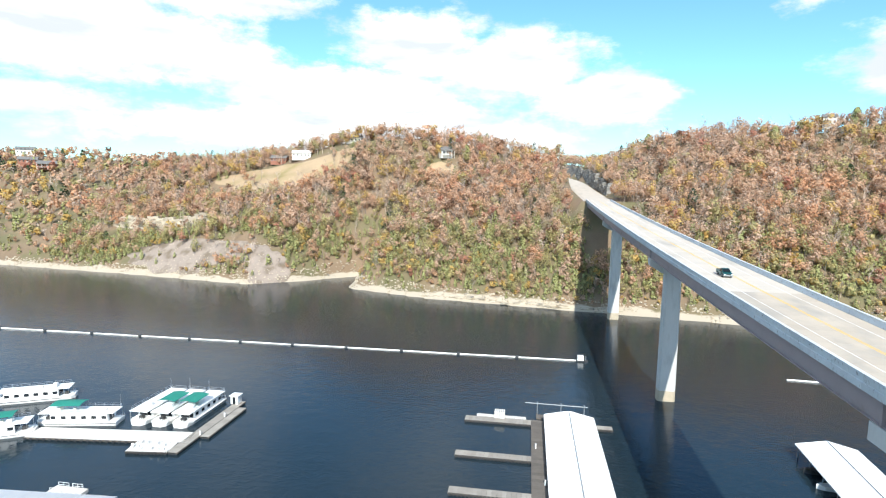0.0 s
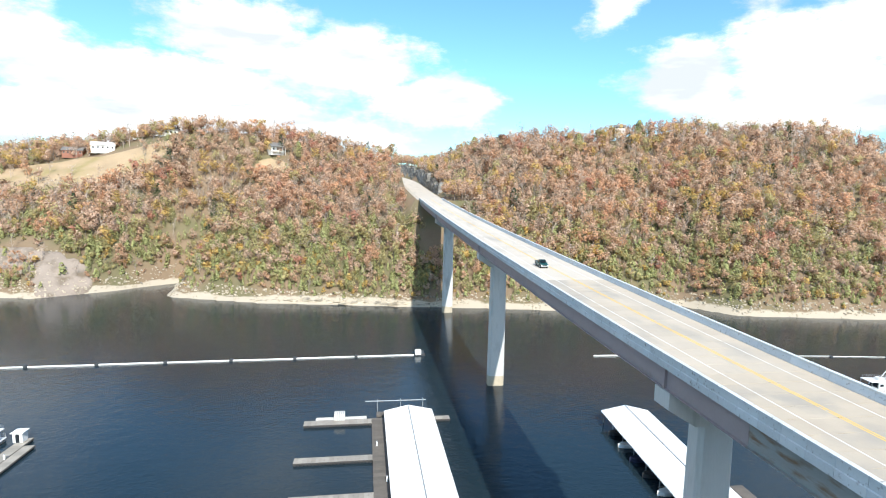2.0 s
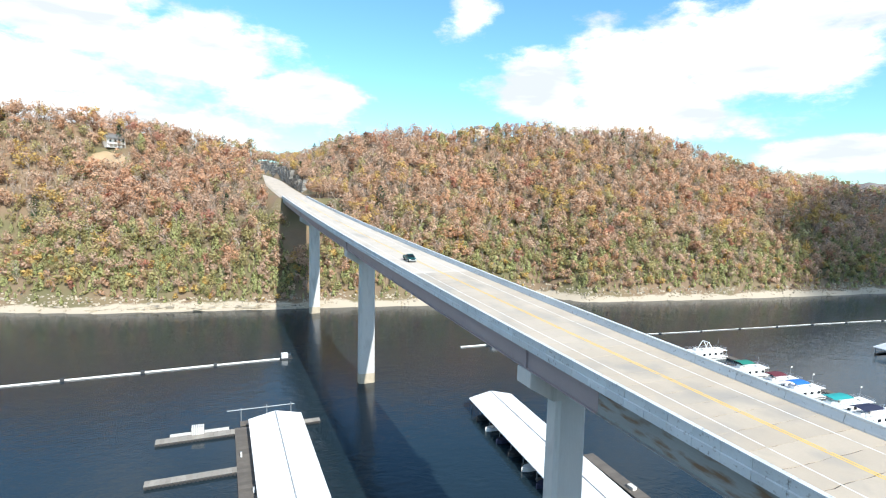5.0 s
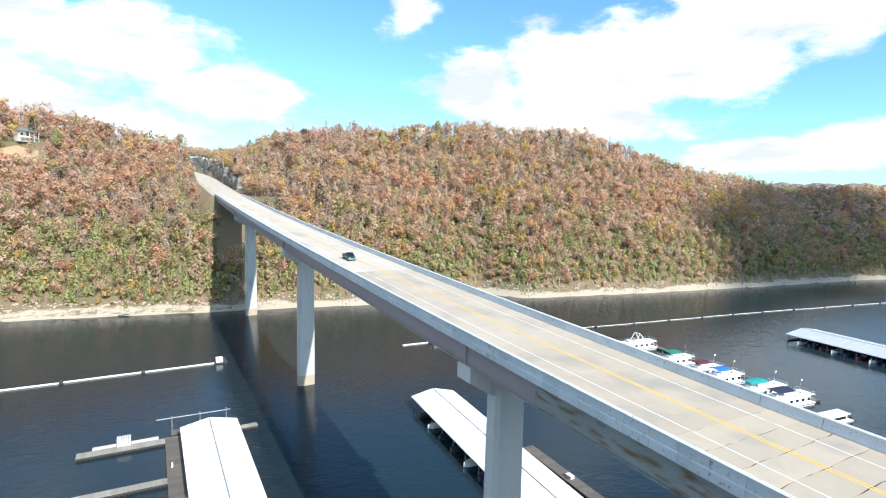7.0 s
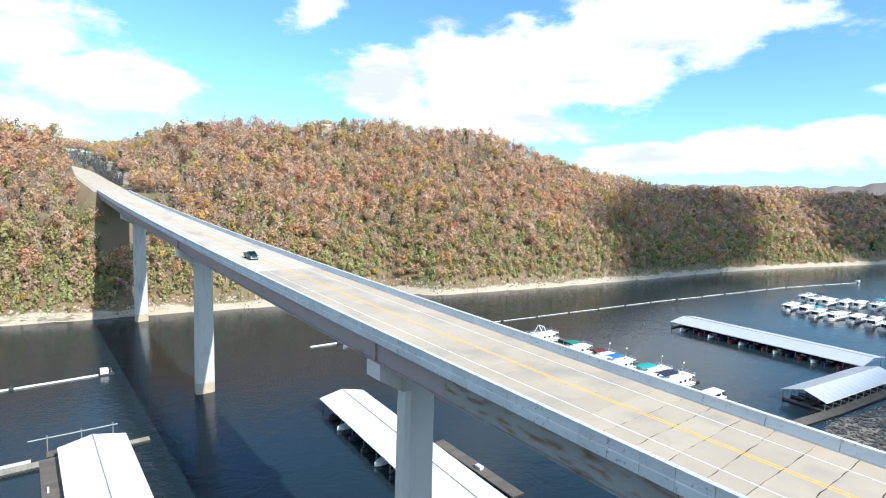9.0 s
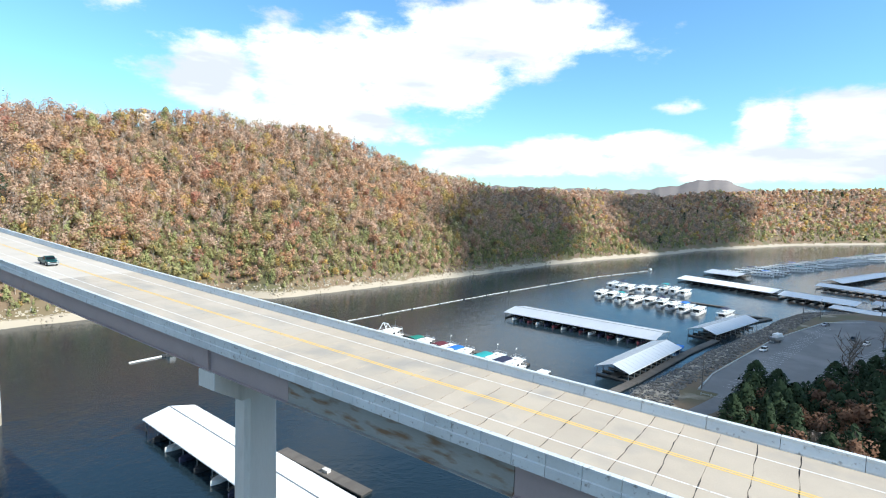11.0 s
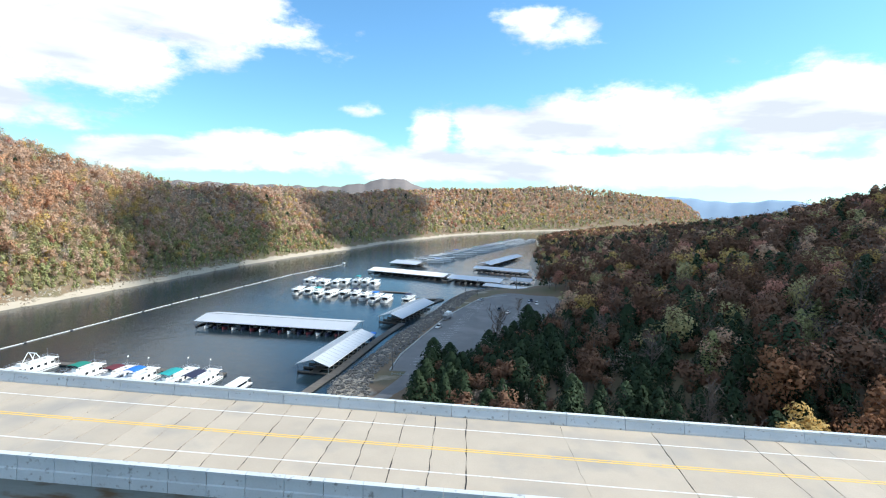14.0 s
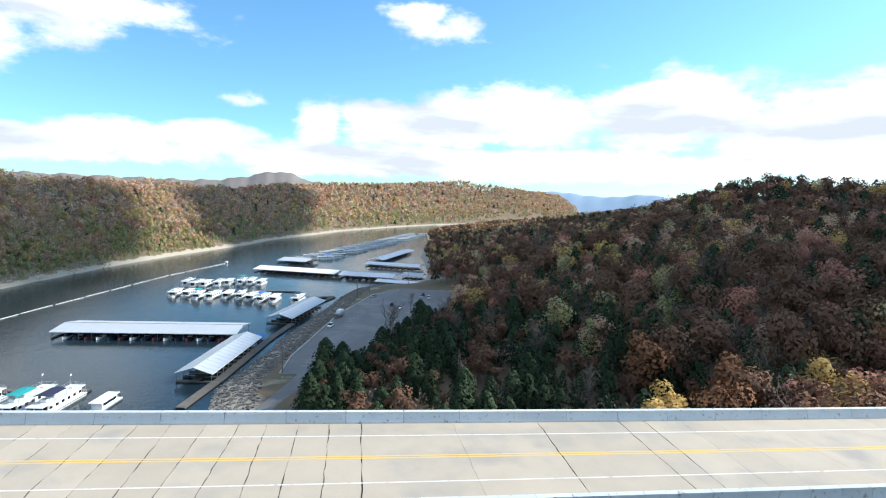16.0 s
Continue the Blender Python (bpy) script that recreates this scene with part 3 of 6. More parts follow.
# deck slabs, split by jagged tarred cracks that run right across
yj = [Y0, -118, -97, -78, -62, -48, -37, -31.8, -28.4, -24.8, -22.4, -14.6, -7.2, 0.76]
SOUTH = len(yj) - 1
while yj[-1] < Y1 - 3.2:
    yj.append(yj[-1] + (2.5 if yj[-1] < 150 else 3.3) * random.uniform(0.95, 1.05))
yj[-1] = Y1
cuts = []
for y in yj:
    lean = random.uniform(-0.16, 0.16)
    cuts.append([y + lean * (q - 8) / 8 + random.uniform(-0.055, 0.055) for q in range(17)])
cx = [32.96 + i * (46.08 - 32.96) / 16 for i in range(17)]
gap = []
for i, y in enumerate(yj):
    wide = 0.006 if i < SOUTH and y not in (-22.4, -14.6, -24.8) else 0.036 if y < 58 else 0.03 if y < 100 else 0.01
    gap.append([wide * random.choice((0.25, 0.7, 1.0, 1.4)) + 0.003 for _ in range(17)])
for i in range(len(yj) - 1):
    bm = bmesh.new()
    a = [(cx[k], cuts[i][k] + gap[i][k]) for k in range(17)]
    b = [(cx[k], cuts[i + 1][k] - gap[i + 1][k]) for k in range(17)]
    ring = a + b[::-1]
    hi = [bm.verts.new((x, y, road_z(y))) for x, y in ring]
    lo = [bm.verts.new((x, y, road_z(y) - 0.05)) for x, y in ring]
    for k in range(16):
        bm.faces.new((hi[k], hi[k + 1], hi[32 - k], hi[33 - k]))
    n = len(ring)
    for k in range(n):
        bm.faces.new((lo[k], lo[(k + 1) % n], hi[(k + 1) % n], hi[k]))
    # slabs turn paler northwards to stand for the glare
    part("slab", bm, M_SLAB if yj[i] < 48 else M_SLAB_HALF_GLARE if yj[i] < 95 else M_SLAB_GLARE, bridge)
for x, w, m, nm in ((36.25, 0.07, M_WHITE_LINE, "edge_line"), (43.56, 0.07, M_WHITE_LINE, "edge_line"), (39.74, 0.08, M_YELLOW_LINE, "centre_line"), (40.06, 0.08, M_YELLOW_LINE, "centre_line")):
    part(nm, ribbon(bmesh.new(), [(x - w, 0.001), (x + w, 0.001), (x + w, 0.006), (x - w, 0.006)], ys, road_z), m, bridge)

# road that runs on behind the bridge into the cut
def road_x(y):
    return 39.9 - max(0, y - 470) ** 2 * 0.0014
bm = bmesh.new()
prev = None
for k in range(40):
    y = 322 + k * 10
    row = [bm.verts.new((road_x(y) + dx, y, road_z(min(y, 700)) - (0.0 if abs(dx) < 7 else 0.9))) for dx in (-9, -6.9, 6.9, 9)]
    if prev:
        for q in range(3):
            bm.faces.new((prev[q], prev[q + 1], row[q + 1], row[q]))
    prev = row
# the road carries on in the glare-paled deck colour
tagged(part("road", bm, M_SLAB_GLARE), "concrete road in the glare-pale deck colour, climbing into a rock cut", "road", kind="structure")

# ---------------------------------------------------------------- woods
RNG = np.random.RandomState(11)


def leaves(centres, size, rng, out, k=3, loose=0.55):
    """Small leaf clumps at the given centres, turned roughly outwards: three or four corners each."""
    n = len(centres)
    nrm = out + rng.normal(0, loose, (n, 3)) + np.array([0, 0, 0.6 - loose])
    nrm /= np.linalg.norm(nrm, axis=1, keepdims=True) + 1e-9
    a = np.cross(nrm, rng.normal(size=(n, 3)))
    a /= np.linalg.norm(a, axis=1, keepdims=True) + 1e-9
    b = np.cross(nrm, a)
    s = size * rng.uniform(0.6, 1.35, (n, 1))
    a, b = a * s, b * s
    if k == 3:
        V = np.stack([centres - a * 0.9 - b * 0.6, centres + a * 0.9 - b * 0.5, centres + b], 1)
    else:
        V = np.stack([centres - a, centres - b * 0.7, centres + a, centres + b * 0.7], 1)
    return V.reshape(-1, 3)


def spikes(starts, ends, r0):
    """Slim tapering twigs for distant trees, one blade each."""
    d = ends - starts
    u = np.cross(d, np.array([0.25, 1.0, 0.3]))
    u /= np.linalg.norm(u, axis=1, keepdims=True) + 1e-9
    return np.stack([starts - u * r0, starts + u * r0, ends], 1).reshape(-1, 3)


def sticks(starts, ends, r0, r1):
    """Thin tapered three-sided limbs, as quads."""
    out = []
    d = ends - starts
    d = d / (np.linalg.norm(d, axis=1, keepdims=True) + 1e-9)
    u = np.cross(d, np.array([0.3, 0.9, 0.2]))
    u /= np.linalg.norm(u, axis=1, keepdims=True) + 1e-9
    v = np.cross(d, u)
    ring = [u, -0.5 * u + 0.87 * v, -0.5 * u - 0.87 * v]
    for i in range(3):
        p, q = ring[i], ring[(i + 1) % 3]
        out.append(np.stack([starts + p * r0, starts + q * r0, ends + q * r1, ends + p * r1], 1))
    return np.concatenate(out, 0).reshape(-1, 3)


def template(kind, nleaf, size, seed, fine=False):
    """One tree of height 1 and crown radius about 0.3: corners of its leaves and of its wood."""
    r = np.random.RandomState(seed)
    k_ = 4 if fine else 3
    trunk = (np.zeros((1, 3)), np.array([[0, 0, 0.8]]))
    if kind == "round":
        k = r.randint(6, 10)
        lob = np.column_stack([r.normal(0, 0.13, k), r.normal(0, 0.13, k), r.uniform(0.38, 0.88, k)])
        lr = r.uniform(0.11, 0.19, k)
        w = r.choice(k, nleaf)
        d = r.normal(size=(nleaf, 3))
        d /= np.linalg.norm(d, axis=1, keepdims=True)
        c = lob[w] + d * (lr[w] * r.uniform(0.6, 1.08, nleaf))[:, None]
        n = 12 if fine else 3
        st = np.column_stack([np.zeros(n), np.zeros(n), r.uniform(0.25, 0.6, n)])
        en = lob[r.choice(k, n)] + r.normal(0, 0.04, (n, 3))
    elif kind == "cone":
        h = r.uniform(0.0, 1, nleaf) ** 1.3
        a = r.uniform(0, 6.283, nleaf)
        rad = (0.30 * (1 - h) ** 0.62 * (0.35 + h) ** 0.25 + 0.01) * r.uniform(0.6, 1.1, nleaf) * (1 + 0.2 * np.sin(3 * a + 9 * h + seed))
        c = np.column_stack([rad * np.cos(a), rad * np.sin(a), 0.08 + 0.92 * h])
        d = np.column_stack([np.cos(a), np.sin(a), np.full(nleaf, 0.5)])
        st = en = np.zeros((0, 3))
    else:
        n = 26 if fine else 9
        st = np.column_stack([r.normal(0, 0.01, n), r.normal(0, 0.01, n), r.uniform(0.22, 0.8, n)])
        a = r.uniform(0, 6.283, n)
        l = r.uniform(0.18, 0.36, n)
        en = st + np.column_stack([l * np.cos(a) * 0.62, l * np.sin(a) * 0.62, l * r.uniform(0.5, 1.1, n)])
        m = n * (4 if fine else 2)
        i = r.choice(n, m)
        s2 = st[i] + (en[i] - st[i]) * r.uniform(0.3, 0.95, (m, 1))
        e2 = s2 + r.normal(0, 0.08, (m, 3)) + [0, 0, 0.07]
        st, en = np.concatenate([st, s2]), np.concatenate([en, e2])
        k = 6 if fine else max(8, nleaf // 4)
        c = en[r.choice(len(en), k)] + r.normal(0, 0.04, (k, 3))
        d = r.normal(size=(k, 3))
        size = size * 0.55
    if fine:
        wood = np.concatenate([sticks(*trunk, 0.020, 0.005)] + ([sticks(st, en, 0.0065, 0.002)] if len(st) else []))
    else:
        wood = np.concatenate([spikes(*trunk, 0.017)] + ([spikes(st, en, 0.008)] if len(st) else []))
    heart = np.array([0, 0, 0.35 if kind == "cone" else 0.58])
    o = (c - heart) / np.array([0.28, 0.28, 0.5 if kind == "cone" else 0.32])
    o /= np.linalg.norm(o, axis=1, keepdims=True) + 1e-9
    d = d / (np.linalg.norm(d, axis=1, keepdims=True) + 1e-9)
    o = 0.55 * o + 0.45 * d + r.normal(0, 0.12, o.shape) + [0, 0, 0.12]
    o /= np.linalg.norm(o, axis=1, keepdims=True) + 1e-9
    return leaves(c, size, r, d, k_, 0.45 if fine else 0.34), wood, np.repeat(o, k_, 0)


def scatter(x0, x1, y0, y1, step, rng):
    xs, ys = np.meshgrid(np.arange(x0, x1, step), np.arange(y0, y1, step))
    P = np.column_stack([xs.ravel(), ys.ravel()]) + rng.uniform(-0.48, 0.48, (xs.size, 2)) * step
    return P


BARE_SPOTS = [(-266, 345, 54, 7), (-216, 316, 56, 12), (-158, 305, 11, 12), (-195, 398, 62, 24), (-62, 384, 13, 8)]


def wood_ok(P, z, ds, lo):
    ok = (ds > lo) & (z > 1.3)
    ok &= ~((np.abs(P[:, 0] - 39.9) < 9.5) & (P[:, 1] > 285) & (P[:, 1] < 420))
    off = np.abs(P[:, 0] - (39.9 - np.clip(P[:, 1] - 470, 0, 300) ** 2 * 0.0014))
    ok &= ~((off < 10) & (P[:, 1] > 300))
    ok &= ~((P[:, 0] < 40) & (off < 17) & (P[:, 1] > 316) & (P[:, 1] < 430))
    cutside = (P[:, 0] > 34) & (off < 40) & (P[:, 1] > 345) & (P[:, 1] < 640)
    ok &= ~(cutside & ((off < 13.5) | (RNG.uniform(size=len(P)) < 0.4)))
    ok &= ~inside(P, LOT)
    for cx, cy, ra, rb in BARE_SPOTS:
        ok &= ~((((P[:, 0] - cx) / ra) ** 2 + ((P[:, 1] - cy) / rb) ** 2 < 1) & (RNG.uniform(size=len(P)) < 0.93))
    return ok


def plant(name, P, z, species, height, nleaf, size, label, mats=None):
    """One sheet of woodland: a tree of the given species and height at each point."""
    VV, FF, MI, NN = [], [], [], []
    off = 0
    kinds = {5: "cone", 6: "cone", 8: "bare"}
    for sp in range(10):
        for var in range(4):
            sel = np.where((species == sp) & (np.arange(len(P)) % 4 == var))[0]
            if not len(sel):
                continue
            lv, wv, on = template(kinds.get(sp, "round"), nleaf, size, sp * 7 + var)
            T = np.concatenate([lv, wv])
            fw = wv.reshape(-1, 3, 3)
            wn = np.cross(fw[:, 1] - fw[:, 0], fw[:, 2] - fw[:, 0])
            on = np.concatenate([on, np.repeat(wn / (np.linalg.norm(wn, axis=1, keepdims=True) + 1e-9), 3, 0)])
            nl, nw = len(lv) // 3, len(wv) // 3
            a = RNG.uniform(0, 6.283, len(sel))
            h = height[sel]
            wd = h * RNG.uniform(0.85, 1.25, len(sel))
            ca, sa = np.cos(a)[:, None], np.sin(a)[:, None]
            X = (T[None, :, 0] * ca - T[None, :, 1] * sa) * wd[:, None] + P[sel, 0][:, None]
            Y = (T[None, :, 0] * sa + T[None, :, 1] * ca) * wd[:, None] + P[sel, 1][:, None]
            Z = T[None, :, 2] * h[:, None] + z[sel][:, None] - 0.3
            V = np.stack([X, Y, Z], -1).reshape(-1, 3)
            NX = on[None, :, 0] * ca - on[None, :, 1] * sa
            NY = on[None, :, 0] * sa + on[None, :, 1] * ca
            NN.append(np.stack([NX, NY, np.broadcast_to(on[None, :, 2], NX.shape)], -1).reshape(-1, 3))
            VV.append(V)
            FF.append(np.arange(len(V)).reshape(-1, 3) + off)
            off += len(V)
            leaf_mi = {8: 9, 9: 10}.get(sp, sp)
            MI.append(np.tile(np.r_[np.full(nl, leaf_mi), np.full(nw, 9 if sp == 8 else 8)], len(sel)))
    # the two near woods take the darker twig colour
    ob = grid_mesh(name, np.concatenate(VV), np.concatenate(FF), LEAF + [M_TRUNK, M_TWIG if name in ('shrub_grove', 'valley_woods') else M_BARE, M_RUSSET_SHADE], np.concatenate(MI))
    ob.data.normals_split_custom_set_from_vertices(np.concatenate(NN).astype(np.float32))
    return tagged(ob, label, "woods", kind="stuff")


def pick_species(P, z, ds, rng, green=1.0, dark=False):
    n = len(P)
    patch = wob(P, 0.045, 21)
    patch2 = wob(P, 0.09, 33)
    w = np.zeros((n, 10))
    low = np.clip(1.2 - z / 34, 0, 1)
    w[:, 0] = 0.03 + 0.32 * (patch > 0.5)
    w[:, 1] = 0.26
    w[:, 2] = 0.015 + 0.16 * (patch2 > 0.75)
    w[:, 3] = 0.04 + 0.16 * (patch < -0.6)
    w[:, 4] = 0.10 + 0.9 * low * green
    w[:, 5] = green * (0.06 + 3.6 * low ** 1.2 * (0.75 + 0.5 * patch2).clip(0.2, 1))
    w[:, 6] = 0.02 * green
    w[:, 7] = 0.34
    w[:, 8] = 0.42
    w[:, 9] = 0.02
    # cloud shade comes in as darker species: russet, dull red, dark pine
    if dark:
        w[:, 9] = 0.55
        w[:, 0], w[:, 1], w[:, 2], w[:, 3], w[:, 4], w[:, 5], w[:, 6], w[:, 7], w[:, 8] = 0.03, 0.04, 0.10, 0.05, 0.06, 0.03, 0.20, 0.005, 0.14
    w /= w.sum(1, keepdims=True)
    return (rng.uniform(size=n)[:, None] > np.cumsum(w, 1)).sum(1).clip(0, 9)


def woods(name, box4, step, hmin, hmax, nleaf, size, label, lo=7, keep=None, green=1.0, dark=False):
    P = scatter(*box4, step, RNG)
    z, ds = land(P)
    ok = wood_ok(P, z, ds, lo)
    if keep is not None:
        ok &= keep(P, z, ds)
    P, z, ds = P[ok], z[ok], ds[ok]
    sp = pick_species(P, z, ds, RNG, green, dark)
    h = RNG.uniform(hmin, hmax, len(P)) * np.where(sp == 5, 0.72, 1.0) * np.clip(0.55 + ds / 60, 0.6, 1)
    return plant(name, P, z, sp, h, nleaf, size, label)




def far_side(P, z, ds):
    """The far bank, from the water to just behind its crest, and the knoll beside the road cut."""
    crest = np.interp(P[:, 0], [p[0] for p in RIDGE], [p[1] for p in RIDGE]) + 22
    crest = np.where((P[:, 0] > -30) & (P[:, 0] < 125), 640, crest)
    return (P[:, 1] > 100 - 0.25 * np.clip(P[:, 0] - 600, 0, 9999)) & (P[:, 1] < crest)


# ---------------------------------------------------------------- marina builders


def along(a, b, z=0.0):
    """A pose whose +y runs from a to b."""
    ang = math.degrees(math.atan2(b[1] - a[1], b[0] - a[0])) - 90
    return pose(a[0], a[1], z, 0, 0, ang), math.hypot(b[0] - a[0], b[1] - a[1])


def covered_dock(a, b, width, eave=2.8, rise=1.5, roofm=None, label="", bays=8, boats=True, overhang=0.6, name="covered_boat_dock"):
    """A floating dock under a gabled metal roof on posts, with slips to both sides of a middle walk."""
    m, ln = along(a, b)
    dock = thing(name, m, label, "boat dock", "covered docks of the marina")
    w = width / 2
    roofm = roofm or M_ROOFG
    for s in (-1, 1):
        bm = bmesh.new()
        n = max(4, int(ln / 3))
        # one folded sheet with raised seams
        prof = []
        for i in range(n + 1):
            y = -overhang + i * (ln + 2 * overhang) / n
            prof += [(y - 0.04, 0.0), (y - 0.02, 0.05), (y + 0.02, 0.05), (y + 0.04, 0.0)]
        top = [(bm.verts.new((0, y, eave + rise + z)), bm.verts.new((s * (w + 0.3), y, eave + z))) for y, z in prof]
        for (a0, a1), (b0, b1) in zip(top[:-1], top[1:]):
            bm.faces.new((a0, a1, b1, b0))
        ends = [bm.verts.new(v) for v in ((0, prof[0][0], eave + rise - 0.09), (s * (w + 0.3), prof[0][0], eave - 0.09), (s * (w + 0.3), prof[-1][0], eave - 0.09), (0, prof[-1][0], eave + rise - 0.09))]
        bm.faces.new(ends)
        bm.faces.new((top[0][0], top[0][1], ends[1], ends[0]))
        bm.faces.new((top[-1][0], top[-1][1], ends[2], ends[3]))
        bmesh.ops.recalc_face_normals(bm, faces=bm.faces)
        part("roof_slope", bm, roofm, dock)
        part("eave_gutter", bx(s * (w + 0.3) - 0.06, s * (w + 0.3) + 0.06, -overhang, ln + overhang, eave - 0.22, eave - 0.02), M_GEL, dock)
    rc = bmesh.new()
    rod(rc, (0, -overhang, eave + rise + 0.02), (0, ln + overhang, eave + rise + 0.02), 0.12, 6)
    part("ridge_cap", rc, M_STEEL, dock, "grey ridge capping")
    post = None
    for i in range(bays + 1):
        y = 0.15 + i * (ln - 0.3) / bays
        for x in (-w + 0.2, -1.2, 1.2, w - 0.2):
            zt = eave + rise * (1 - abs(x) / w) - 0.1
            if abs(x) > 1.3:
                if post is None:
                    post = part("post", bx(-0.08, 0.08, -0.08, 0.08, -0.4, 1.0, 0.0), M_STEEL, dock)
                    post.location = (x, y, 0)
                    post.scale = (1, 1, zt)
                else:
                    o = post.copy()
                    scene.collection.objects.link(o)
                    o.location, o.scale = (x, y, 0), (1, 1, zt)
        bm = bmesh.new()
        rod(bm, (-w, y, eave - 0.1), (w, y, eave - 0.1), 0.06, 4)
        for s in (-1, 1):
            rod(bm, (s * w, y, eave - 0.1), (0, y, eave + rise - 0.12), 0.06, 4)
            rod(bm, (s * w * 0.5, y, eave - 0.1), (s * w * 0.5, y, eave + rise * 0.5 - 0.12), 0.04, 4)
            rod(bm, (s * w * 0.5, y, eave - 0.1), (0, y, eave + rise - 0.12), 0.04, 4)
        part("roof_truss", bm, M_STEEL, dock)
        if i < bays:
            for s in (-1, 1):
                part("slip_finger", bx(min(s * 1.2, s * (w - 0.1)), max(s * 1.2, s * (w - 0.1)), y - 0.45, y + 0.45, 0.12, 0.5), M_WOOD, dock)
    part("middle_walk", bx(-1.2, 1.2, 0, ln, 0.15, 0.55, 0.02), M_WOOD, dock)
    part("float", bx(-1.1, 1.1, 0.1, ln - 0.1, -0.4, 0.15), M_FLOAT, dock)
    return dock


def runabout(m, hullm, label, cover=None, ln=6.2):
    """A small motor boat: pointed hull, cockpit well, windscreen, outboard engine."""
    b = thing("motor_boat", m, label, "boat", "motor boats in the slips")
    bm = bmesh.new()
    secs = [(-ln / 2, 1.05, 0.75), (0, 1.15, 0.8), (ln * 0.3, 0.85, 0.9), (ln / 2, 0.05, 1.0)]
    rows = [[bm.verts.new(p) for p in ((-w * 0.7, y, -0.15), (-w, y, h), (w, y, h), (w * 0.7, y, -0.15))] for y, w, h in secs]
    for p, q in zip(rows[:-1], rows[1:]):
        for k in range(4):
            bm.faces.new((p[k], p[(k + 1) % 4], q[(k + 1) % 4], q[k]))
    bm.faces.new(rows[0][::-1])
    bm.faces.new(rows[-1])
    bmesh.ops.recalc_face_normals(bm, faces=bm.faces)
    part("hull", bm, hullm, b)
    part("seat", bx(-0.8, 0.8, -ln * 0.35, -ln * 0.2, 0.8, 1.1, 0.06), M_PALE, b)
    w = bmesh.new()
    box(w, -0.85, 0.85, 0.35, 0.42, 0.82, 1.25)
    part("windscreen", w, M_GLASS, b)
    e = bx(-0.25, 0.25, -ln / 2 - 0.5, -ln / 2 - 0.05, 0.3, 1.25, 0.08)
    part("outboard_engine", e, M_FLOAT, b)
    if cover:
        part("cover", bx(-1.0, 1.0, -ln * 0.42, 0.6, 0.95, 1.3, 0.12), cover, b)
    return b


